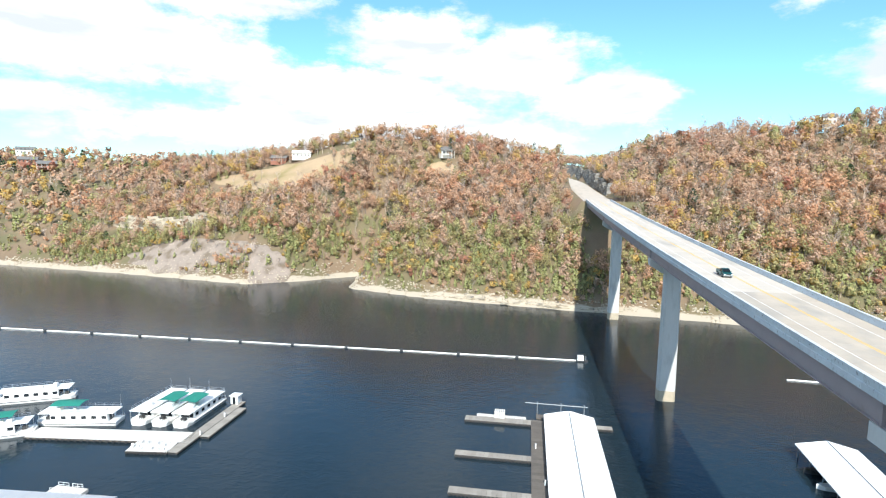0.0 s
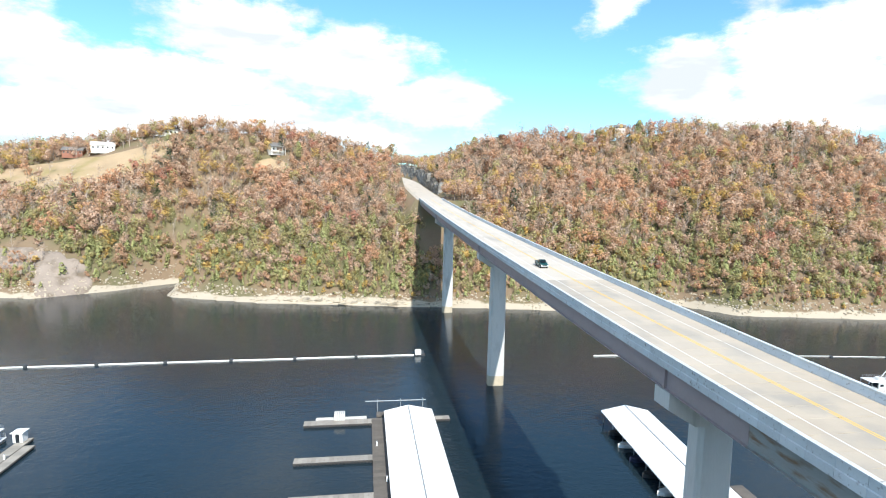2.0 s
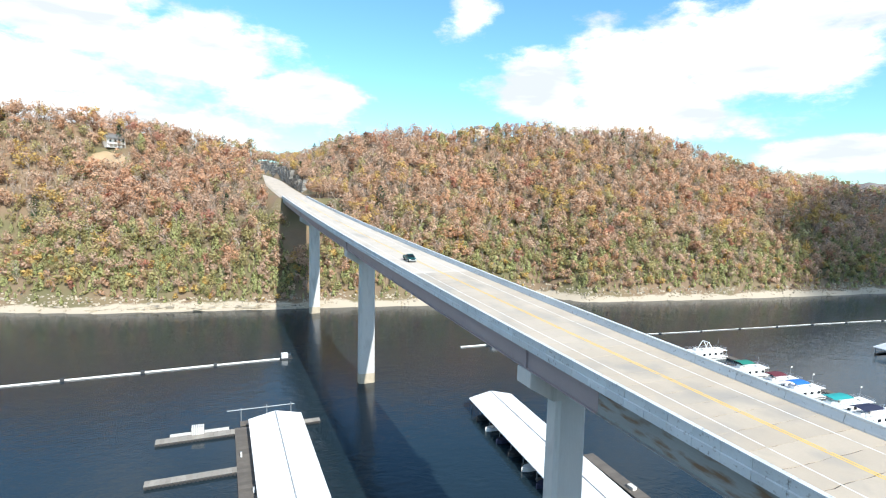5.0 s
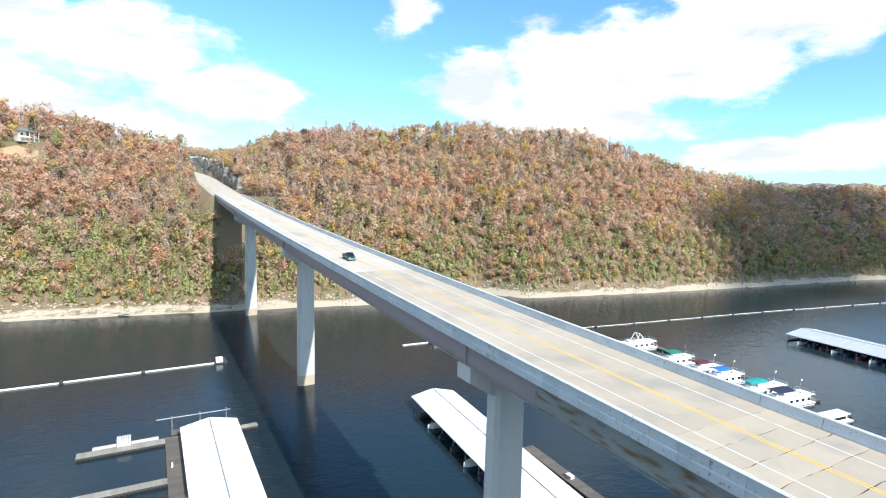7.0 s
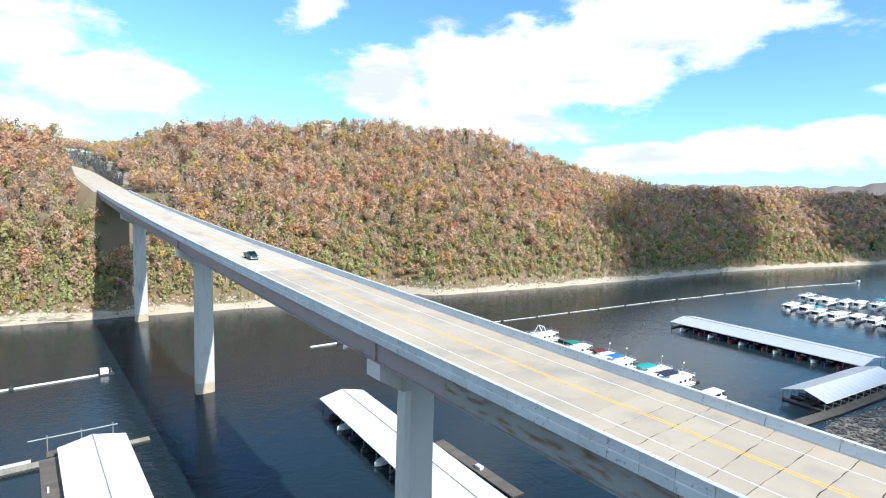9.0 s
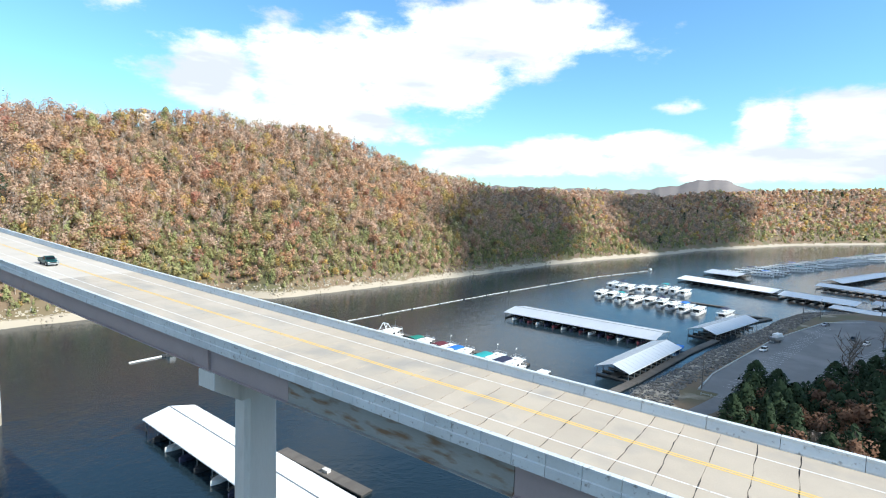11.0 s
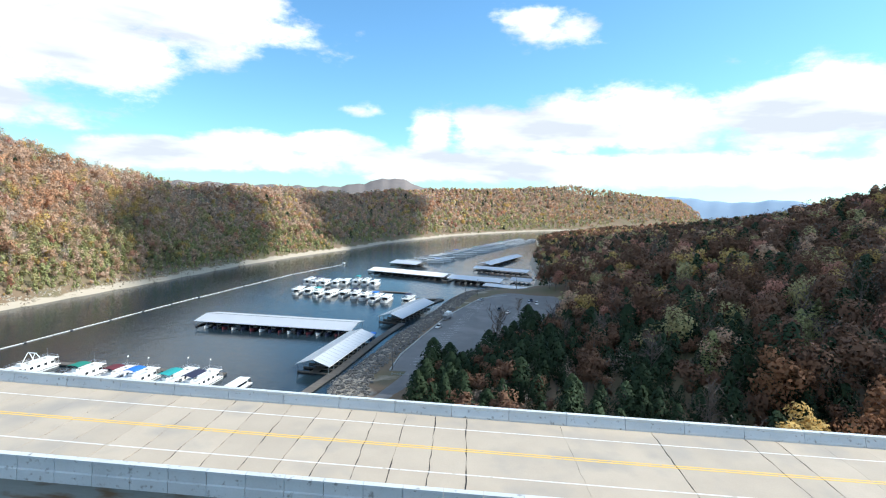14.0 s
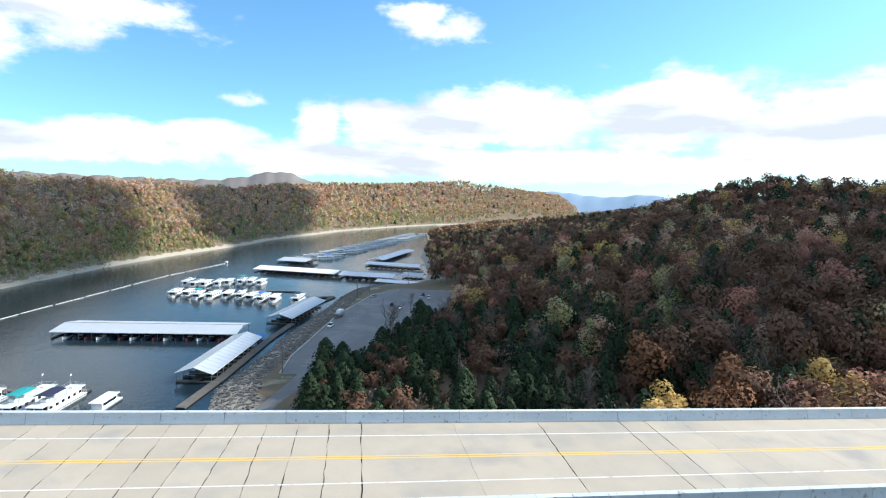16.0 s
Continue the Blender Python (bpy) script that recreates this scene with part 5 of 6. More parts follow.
def wheel_into(parent, x, y, r=0.34):
    bm = bmesh.new()
    rod(bm, (x - 0.11, y, r), (x + 0.11, y, r), r, 18)
    bmesh.ops.bevel(bm, geom=[e for e in bm.edges if len(e.link_faces) == 2 and abs(e.calc_face_angle(0)) > 1.2], offset=0.03, segments=2, affect="EDGES")
    w = part("wheel", bm, M_RUBBER, parent, "black tyre on a pale rim")
    s = 1 if x > 0 else -1
    part("rim", rod(bmesh.new(), (x + s * 0.07, y, r), (x + s * 0.125, y, r), r * 0.6, 12, r * 0.5), M_BUMP, w)


def pickup(m, label):
    """A compact single-cab pickup. Front towards +y."""
    t = thing("pickup_truck", m, label, "pickup truck")
    low = [(-2.2, 0.42), (-2.22, 0.98), (-0.28, 1.0), (-0.28, 0.98), (1.15, 0.97), (2.0, 0.86), (2.16, 0.72), (2.18, 0.42), (1.78, 0.42), (1.68, 0.66), (1.4, 0.76), (1.12, 0.66), (1.02, 0.4), (-0.98, 0.4), (-1.08, 0.66), (-1.36, 0.76), (-1.64, 0.66), (-1.74, 0.42)]
    part("body", side_profile(bmesh.new(), low, 0.84, 0.8), M_TRUCK, t)
    bm = bmesh.new()
    box(bm, -0.86, -0.72, -2.2, -0.28, 0.96, 1.08)
    box(bm, 0.72, 0.86, -2.2, -0.28, 0.96, 1.08)
    box(bm, -0.72, 0.72, -2.24, -2.16, 0.96, 1.08)
    part("bed_rail", bm, M_TRUCK, t)
    part("bed_floor", bx(-0.71, 0.71, -2.15, -0.3, 0.98, 1.005), M_FLOAT, t, "black bed liner")
    part("tailgate", bx(-0.7, 0.7, -2.27, -2.235, 0.5, 1.0), M_TRUCK, t)
    part("cab", side_profile(bmesh.new(), [(-0.3, 0.98), (-0.22, 1.5), (-0.12, 1.58), (0.5, 1.6), (0.62, 1.56), (1.12, 0.98)], 0.8, 0.62), M_TRUCK, t)
    part("windscreen", (lambda b: (b.faces.new([b.verts.new(p) for p in ((-0.7, 1.1, 1.03), (0.7, 1.1, 1.03), (0.6, 0.68, 1.52), (-0.6, 0.68, 1.52))]), bmesh.ops.solidify(b, geom=list(b.faces), thickness=-0.015), b)[2])(bmesh.new()), M_GLASS, t)
    part("rear_window", bx(-0.55, 0.55, -0.292, -0.262, 1.1, 1.45), M_GLASS, t)
    for s in (-1, 1):
        bm = bmesh.new()
        vs = [(s * 0.795, 0.92, 1.03), (s * 0.795, -0.14, 1.03), (s * 0.665, -0.1, 1.48), (s * 0.665, 0.54, 1.5)]
        f = [bm.verts.new(v) for v in vs] 
        g = [bm.verts.new((x - s * 0.03, y, z)) for x, y, z in vs]
        bm.faces.new(f)
        bm.faces.new(g[::-1])
        for k in range(4):
            bm.faces.new((f[k], f[(k + 1) % 4], g[(k + 1) % 4], g[k]))
        bmesh.ops.recalc_face_normals(bm, faces=bm.faces)
        d = part("door", bx(s * 0.825 - 0.012, s * 0.825 + 0.02 * s + 0.012, -0.2, 0.95, 0.5, 0.97), M_TRUCK, t)
        part("side_window", bm, M_GLASS, t)
        part("door_handle", bx(s * 0.85 - 0.01, s * 0.85 + 0.01, -0.1, 0.06, 0.86, 0.9), M_FLOAT, d)
        part("mirror", bx(min(s * 0.86, s * 1.0), max(s * 0.86, s * 1.0), 0.72, 0.82, 1.02, 1.17, 0.02), M_TRUCK, t)
        part("headlight", bx(s * 0.66 - 0.15, s * 0.66 + 0.15, 2.13, 2.185, 0.62, 0.76), M_LAMP, t)
        part("tail_light", bx(s * 0.77 - 0.06, s * 0.77 + 0.06, -2.26, -2.21, 0.6, 0.86), M_REDLAMP, t)
        wheel_into(t, s * 0.76, 1.4)
        wheel_into(t, s * 0.76, -1.36)
    part("grille", bx(-0.48, 0.48, 2.15, 2.19, 0.6, 0.76), M_FLOAT, t)
    part("front_bumper", bx(-0.85, 0.85, 2.12, 2.28, 0.36, 0.54, 0.03), M_BUMP, t, "silver front bumper")
    part("rear_bumper", bx(-0.8, 0.8, -2.4, -2.24, 0.38, 0.52, 0.03), M_BUMP, t, "silver rear bumper")
    return t


slope_deg = math.degrees(math.atan(0.0217 + 2 * 0.0000646 * 110.9))
pickup(pose(38.1, 110.9, road_z(110.9) + 0.008, -slope_deg, 0, 180), "dark teal single-cab pickup truck driving over the bridge")


def car(m, paint, label, suv=False):
    c = thing("car", m, label, "car", "cars in the car park")
    part("body", side_profile(bmesh.new(), [(-2.2, 0.35), (-2.2, 0.95), (-1.0, 1.0), (1.1, 0.95), (2.1, 0.78), (2.2, 0.4)], 0.88, 0.84), paint, c)
    part("cabin", side_profile(bmesh.new(), [(-2.0 if suv else -1.5, 0.97), (-1.8 if suv else -1.0, 1.6 if suv else 1.42), (0.3, 1.6 if suv else 1.42), (1.0, 0.95)], 0.8, 0.64), M_GLASS, c, "dark glazed cabin")
    part("roof", bx(-0.62, 0.62, -1.7 if suv else -0.95, 0.25, 1.6 if suv else 1.42, 1.65 if suv else 1.47, 0.02), paint, c)
    for s in (-1, 1):
        wheel_into(c, s * 0.8, 1.35)
        wheel_into(c, s * 0.8, -1.35)
    return c


M_SILVER = mat("silver_car_paint", (0.5, 0.51, 0.52), 0.3, 0.4, 0.05, 2, 10, 0)
LOTZ = 3.66
for x, y, a, p, l, s in ((231, 13.6, 75, M_GEL, "white car parked in the lakeside car park", True), (303.5, -6, 60, M_SILVER, "silver car parked by the kerb", False), (271, -19, 70, M_GEL, "white car parked beside a bare tree", False),
                         (277, -15, 80, M_FLOAT, "dark car parked beside a bare tree", True), (303, -33, 85, M_SILVER, "silver car in the car park", False), (300, -37, 85, M_GEL, "white car in the car park", True), (309, -35, 85, M_DARK, "dark car in the car park", False)):
    car(pose(x, y, LOTZ, 0, 0, a), p, l, s)
rv = thing("camper_trailer", pose(250.5, 10.6, LOTZ, 0, 0, 70), "grey boat on a trailer parked by the shore kerb", "trailer")
part("hull", side_profile(bmesh.new(), [(-4, 0.9), (-4, 2.2), (2.6, 2.3), (4.4, 2.5), (3.0, 1.0)], 1.0, 1.25), M_SILVER, rv)
part("cabin", bx(-1.1, 1.1, -2.6, 1.5, 2.2, 3.5, 0.12), M_GEL, rv)
part("frame", bx(-0.9, 0.9, -4, 4.8, 0.5, 0.72), M_STEEL, rv)
for s in (-1, 1):
    wheel_into(rv, s * 0.95, -0.6, 0.38)
    wheel_into(rv, s * 0.95, -1.5, 0.38)

# ---------------------------------------------------------------- car park
def poly_slab(name, pts, z0, z1, m, label, cat_, kind="structure"):
    bm = bmesh.new()
    hi = [bm.verts.new((x, y, z1)) for x, y in pts]
    lo = [bm.verts.new((x, y, z0)) for x, y in pts]
    bm.faces.new(hi)
    n = len(pts)
    for i in range(n):
        bm.faces.new((lo[i], lo[(i + 1) % n], hi[(i + 1) % n], hi[i]))
    bmesh.ops.recalc_face_normals(bm, faces=bm.faces)
    return tagged(part(name, bm, m), label, cat_, kind=kind)


poly_slab("car_park", [(168, 25), (187, 24), (257, 11), (311, -6), (334, -18), (340, -50), (276, -60), (217, -16), (168, 9)], 2.6, LOTZ - 0.004, M_ASPH, "worn grey asphalt car park with faded white bays", "car park")
bm = bmesh.new()
for i in range(38):
    u = i / 37
    x, y = 176 + u * 120, 20 - u * 23
    box(bm, x - 0.07, x + 0.07, y - 5.2, y, LOTZ, LOTZ + 0.004)
for i in range(30):
    u = i / 29
    x, y = 186 + u * 95, 2 - u * 28
    box(bm, x - 0.07, x + 0.07, y - 5.0, y, LOTZ, LOTZ + 0.004)
tagged(part("bay_marking", bm, M_WHITE_LINE), "faded white parking bay lines on asphalt", "road marking", kind="stuff")
kerb_line = [(168, 25.3), (187, 24.3), (257, 11.3), (311, -5.7), (326, -21.7)]
for a, b in zip(kerb_line[:-1], kerb_line[1:]):
    m, ln = along(a, b)
    k = thing("kerb", m, "pale concrete kerb along the shore side of the car park", "kerb", kind="structure")
    n = max(1, int(ln / 6))
    for i in range(n):
        part("kerb_stone", bx(-0.2, 0.2, i * ln / n + 0.02, (i + 1) * ln / n - 0.02, 2.9, LOTZ + 0.32, 0.03), M_CONC, k)
bm = bmesh.new()
prev = None
for i in range(14):
    u = i / 13
    x, y = 168 - 42 * u, 17 + 13 * u * u + 2 * math.sin(3 * u)
    z = land(np.array([[x, y]]))[0][0] + 0.25
    row = [bm.verts.new((x + 1.2, y + 2.6, z)), bm.verts.new((x - 1.2, y - 2.6, z)), bm.verts.new((x - 1.2, y - 2.7, z - 1.2)), bm.verts.new((x + 1.2, y + 2.7, z - 1.2))]
    if prev:
        for q in range(4):
            bm.faces.new((prev[q], prev[(q + 1) % 4], row[(q + 1) % 4], row[q]))
    prev = row
bmesh.ops.recalc_face_normals(bm, faces=bm.faces)
tagged(part("lane", bm, M_ASPH), "narrow grey lane curving down from the car park", "road", kind="structure")


def utility_pole(x, y, h, label):
    z = land(np.array([[x, y]]))[0][0]
    p = thing("utility_pole", pose(x, y, z), label, "utility pole", "poles by the shore")
    part("pole", rod(bmesh.new(), (0, 0, -1), (0, 0, h), 0.17, 8, 0.11), M_TRUNK, p)
    part("crossarm", bx(-0.9, 0.9, -0.06, 0.06, h - 0.9, h - 0.75), M_TRUNK, p)
    part("transformer", rod(bmesh.new(), (0.35, 0, h * 0.55), (0.35, 0, h * 0.55 + 0.9), 0.25, 10), M_STEEL, p)
    part("meter_box", bx(-0.3, 0.3, -0.35, -0.15, 1.0, 2.0, 0.03), M_STEEL, p)


utility_pole(169.3, 24.7, 10.8, "tall grey wooden utility pole beside the car park")
utility_pole(305, 3, 10, "grey wooden utility pole on the shore")
utility_pole(322, -4, 10, "grey wooden utility pole on the shore")
utility_pole(352, -30, 9, "grey wooden utility pole near the docks")
for i in range(6):
    x = 165.5 + i * 0.3
    bo = thing("guard_post", pose(164 - i * 0.2, 24 - i * 2.6, 3.3), "short pale railing post at the car park's end", "post", "posts at the car park's end")
    part("post", bx(-0.12, 0.12, -0.12, 0.12, -0.6, 1.0, 0.02), M_CONC, bo)
    part("rail", bx(-0.05, 0.05, -2.5, 0, 0.6, 0.75), M_CONC, bo)

# ---------------------------------------------------------------- riprap and rock
def stones(name, pts, sizes, m, label):
    base = np.array([(-1, -1, -0.8), (1, -0.8, -0.9), (0.9, 1, -0.8), (-0.8, 0.9, -0.9), (-0.7, -0.6, 0.7), (0.6, -0.7, 0.8), (0.75, 0.65, 0.65), (-0.6, 0.75, 0.75)])
    quads = np.array([(0, 3, 2, 1), (4, 5, 6, 7), (0, 1, 5, 4), (1, 2, 6, 5), (2, 3, 7, 6), (3, 0, 4, 7)])
    n = len(pts)
    a = RNG.uniform(0, 6.28, n)
    V = np.repeat(base[None], n, 0) + RNG.uniform(-0.25, 0.25, (n, 8, 3))
    V = V * np.stack([sizes, sizes * RNG.uniform(0.6, 1, n), sizes * RNG.uniform(0.4, 0.8, n)], 1)[:, None]
    X = V[..., 0] * np.cos(a)[:, None] - V[..., 1] * np.sin(a)[:, None]
    Y = V[..., 0] * np.sin(a)[:, None] + V[..., 1] * np.cos(a)[:, None]
    V = np.stack([X, Y, V[..., 2]], -1) + pts[:, None]
    F = (quads[None] + np.arange(n)[:, None, None] * 8).reshape(-1, 4)
    return tagged(grid_mesh(name, V.reshape(-1, 3), F, [m]), label, "stones", kind="stuff")


def along_shore(line, n, lo, hi, seed):
    r = np.random.RandomState(seed)
    L_ = np.array(line, float)
    seg = np.linalg.norm(np.diff(L_, axis=0), axis=1)
    s = r.uniform(0, seg.sum(), n)
    k = np.searchsorted(np.cumsum(seg), s).clip(0, len(seg) - 1)
    u = (s - np.r_[0, np.cumsum(seg)][k]) / seg[k]
    P = L_[k] + (L_[k + 1] - L_[k]) * u[:, None] + r.normal(0, 1, (n, 2)) * 0.0
    d = L_[k + 1] - L_[k]
    nrm = np.stack([-d[:, 1], d[:, 0]], 1) / seg[k][:, None]
    P = P + nrm * r.uniform(lo, hi, n)[:, None]
    z, ds = land(P)
    ok = ds > -1.0
    return np.column_stack([P, z])[ok], r


pts, r_ = along_shore([(110, 36), (149, 41), (166, 42.5), (185, 38.5), (209, 34.5), (230, 31.5), (254, 26), (280, 20), (325, 12), (350, 5), (366, -10)], 4600, -13, 1, 5)
stones("riprap", pts, r_.uniform(0.2, 0.65, len(pts)), M_RIP, "grey riprap stones on the shore below the car park")
pts, r_ = along_shore(FAR[2:18], 4200, -0.5, 6, 8)
stones("shore_stones", pts, r_.uniform(0.2, 0.8, len(pts)) ** 1.3, M_ROCK, "pale limestone blocks along the far waterline")
pts, r_ = along_shore([(-260, 309), (-163, 292)], 500, 2, 26, 9)
stones("scree", pts, r_.uniform(0.2, 0.6, len(pts)), M_ROCK, "pale scree slope below a rock face")


def ledge(name, line, z0, z1, m, label, cell=(4.0, 1.6), into=(0, 1), seed=1):
    """A broken rock face of many squared blocks in beds, following a line."""
    r = random.Random(seed)
    o = thing(name, Matrix(), label, "rock face", kind="structure")
    L_ = [Vector((*p, 0)) for p in line]
    for a, b in zip(L_[:-1], L_[1:]):
        n = max(1, int((b - a).length / cell[0]))
        for i in range(n):
            p = a.lerp(b, (i + 0.5) / n)
            base = land(np.array([[p.x, p.y]]))[0][0] if z0 is None else z0
            zz, top = base - 1.0, (base + z1 if z0 is None else z1) + r.uniform(-1.2, 0.8)
            while zz < top:
                h = cell[1] * r.uniform(0.6, 1.5)
                q = p + Vector((into[0], into[1], 0)) * (r.uniform(-0.5, 0.7) + 0.25 * (zz - base))
                bm = bmesh.new()
                w = cell[0] * r.uniform(0.45, 0.7)
                box(bm, -w, w, -1.6, 1.6, 0, h - 0.05)
                for v in bm.verts:
                    v.co += Vector((r.uniform(-0.4, 0.4), r.uniform(-0.4, 0.4), r.uniform(-0.15, 0.15)))
                ob = part("rock_block", bm, m, o)
                ob.matrix_world = Matrix.Translation((q.x, q.y, zz)) @ Matrix.Rotation(math.atan2((b - a).y, (b - a).x) + r.uniform(-0.1, 0.1), 4, "Z")
                zz += h
    return o


ledge("rock_face", [(-322, 358), (-282, 351), (-246, 346), (-214, 343)], None, 6.5, M_ROCK, "pale layered limestone face above the shore", (4.5, 1.7), (0, 1), 3)
for a, b, z0, z1 in (((51.2, 366), (51.2, 400), 55.0, 61.5), ((51.2, 400), (51.2, 440), 57.0, 66.0), ((51.2, 440), (51.2, 480), 60.0, 70.0),
                     ((51.2, 480), (47.7, 520), 64.0, 74.5), ((47.7, 520), (42.2, 550), 67.5, 78.5), ((42.2, 550), (32.7, 585), 70.0, 82.0), ((32.7, 585), (20, 615), 72.0, 84.0)):
    ledge("rock_cut", [a, b], z0, z1, M_ROCKG, "grey layered rock cut beside the road", (4.0, 1.9), (0.6, 0.1), int(z0 * 10))
ledge("shore_ledge", [(-98, 296), (-51, 277.0), (-9, 269.5), (24, 263.8), (45, 260.8)], 0.9, 1.5, M_ROCK, "low pale rock ledge along the waterline", (3.0, 0.7), (0, 1), 7)

# ---------------------------------------------------------------- houses on the hill
M_SIDING = mat("white_siding", (0.74, 0.73, 0.70), 0.7, 0, 0.06, 0.5, 6, 0.2, stretch=(0.3, 0.3, 8))
M_BRICKH = mat("red_brown_brick", (0.27, 0.12, 0.08), 0.85, 0, 0.2, 1, 9, 0.3)
M_SHING = mat("grey_shingles", (0.16, 0.155, 0.15), 0.9, 0, 0.2, 0.6, 6, 0.4)
M_SHINGW = mat("pale_metal_shingles", (0.6, 0.6, 0.58), 0.6, 0, 0.1, 0.6, 6, 0.2)


def house(x, y, turn, w, d, h, wallm, roofm, label, porch=False, dz=0.0):
    z = land(np.array([[x, y]]))[0][0] + dz
    o = thing("house", pose(x, y, z, 0, 0, turn), label, "house", "houses on the hill")
    part("wall", bx(-w / 2, w / 2, -d / 2, d / 2, -2.5, h), wallm, o)
    rf = bmesh.new()
    pr = [(-d / 2 - 0.6, h - 0.15), (0, h + d * 0.3), (d / 2 + 0.6, h - 0.15), (d / 2 + 0.6, h + 0.05), (0, h + d * 0.3 + 0.25), (-d / 2 - 0.6, h + 0.05)]
    a = [rf.verts.new((-w / 2 - 0.6, yy, zz)) for yy, zz in pr]
    b = [rf.verts.new((w / 2 + 0.6, yy, zz)) for yy, zz in pr]
    for i in range(6):
        rf.faces.new((a[i], a[(i + 1) % 6], b[(i + 1) % 6], b[i]))
    rf.faces.new((a[0], a[1], a[4], a[5]))
    rf.faces.new((a[1], a[2], a[3], a[4]))
    rf.faces.new((b[5], b[4], b[1], b[0]))
    rf.faces.new((b[4], b[3], b[2], b[1]))
    bmesh.ops.recalc_face_normals(rf, faces=rf.faces)
    part("roof", rf, roofm, o)
    gb = bmesh.new()
    for s in (-1, 1):
        gb.faces.new([gb.verts.new(p) for p in ((s * (w / 2 - 0.02), -d / 2, h - 0.1), (s * (w / 2 - 0.02), d / 2, h - 0.1), (s * (w / 2 - 0.02), 0, h + d * 0.3 - 0.1))])
    part("gable", gb, wallm, o)
    part("chimney", bx(w * 0.2, w * 0.2 + 0.8, 0.3, 1.1, h, h + d * 0.3 + 1.0), M_BRICKH, o)
    n = max(3, int(w / 2.6))
    for lv in range(1 if h < 4 else 2):
        for i in range(n):
            xx = -w / 2 + (i + 0.5) * w / n
            wn = part("window", bx(xx - 0.55, xx + 0.55, -d / 2 - 0.05, -d / 2 + 0.02, 1.0 + lv * 2.8, 2.3 + lv * 2.8), M_GLASS, o)
            part("frame", bx(xx - 0.65, xx + 0.65, -d / 2 - 0.03, -d / 2 + 0.03, 0.9 + lv * 2.8, 1.0 + lv * 2.8), M_GEL, wn)
    if porch:
        part("porch_roof", bx(-w / 2 - 0.4, w / 2 + 0.4, -d / 2 - 2.6, -d / 2, 2.7, 2.9), roofm, o)
        part("porch_deck", bx(-w / 2, w / 2, -d / 2 - 2.5, -d / 2, -0.3, 0.0), M_PALE, o)
        for i in range(5):
            xx = -w / 2 + i * w / 4
            part("porch_post", bx(xx - 0.1, xx + 0.1, -d / 2 - 2.4, -d / 2 - 2.2, -2.5, 2.7), M_GEL, o)
    return o


house(-62, 395, 30, 9, 9, 3.6, M_SIDING, M_SHING, "white house with a grey roof and porch among autumn trees", True, 0.5)
house(-186, 424, 12, 15, 8, 3.2, M_SIDING, M_SHINGW, "low white house with a pale roof on the grassy hilltop", False, 1.5)
house(-208, 428, 8, 13, 8, 3.0, M_BRICKH, M_SHING, "low brick house with a dark roof on the hilltop", False, 1)
house(-140, 421, 5, 12, 7, 3.0, M_SIDING, M_SHING, "low white house half hidden by trees", False, 0)
house(182, 372, -20, 7, 6, 4.6, M_SIDING, M_SHING, "white house peeping over the treetops", False, 4)
for x, y, l in ((-520, 452, "white house on the far hillside"), (-470, 445, "low brown house on the far hillside"), (-440, 436, "low house with a deck on the far hillside"), (-490, 462, "small white house on the far hillside")):
    house(x, y, 40, 15, 9, 4.2 if "white" in l else 3.0, M_SIDING if "white" in l else M_BRICKH, M_SHING, l, "deck" in l, 3)

# ---------------------------------------------------------------- trees near the car park and the bridge
TREEKIT = {}


def tree(x, y, sp, h, label, dz=0.0, group="trees by the car park", bright=False):
    """A single tree: tapered trunk with limbs, and a crown of many small leaf clumps."""
    kinds = {5: "cone", 6: "cone", 8: "bare"}
    var = (int(abs(x * 3 + y)) + sp) % 3
    key = (sp, var, bright)
    if key not in TREEKIT:
        cone = sp in (5, 6)
        lv, wv, on = template(kinds.get(sp, "round"), 1900 if cone else (160 if sp == 8 else 1700), 0.026 if cone else 0.022, 100 + sp * 5 + var, True)
        me = []
        # near crowns take the shade-darkened copper leaves; bright keeps the sunlit colours
        for nm, V, m in (("crown", lv, M_COPPER_SHADE if sp in (0, 1, 7) and not bright else LEAF[sp] if sp < 8 else (M_RUSSET_SHADE if sp == 9 else M_TWIG)), ("trunk", wv, M_TWIG if sp == 8 else M_TRUNK)):
            ob = grid_mesh(nm, V, np.arange(len(V)).reshape(-1, 4), [m])
            if nm == "crown":
                ob.data.normals_split_custom_set_from_vertices(on.astype(np.float32))
            me.append((nm, ob.data))
            bpy.data.objects.remove(ob)
        TREEKIT[key] = me
    z = land(np.array([[x, y]]))[0][0] + dz
    o = thing("tree", pose(x, y, z - 0.3, 0, 0, random.uniform(0, 360)), label, "tree", group)
    for nm, me in TREEKIT[key]:
        c = new(nm, me)
        c.parent = o
        wd = h * (1.3 if sp in (5, 6) else 1.05)
        c.scale = (wd, wd, h)
    return o


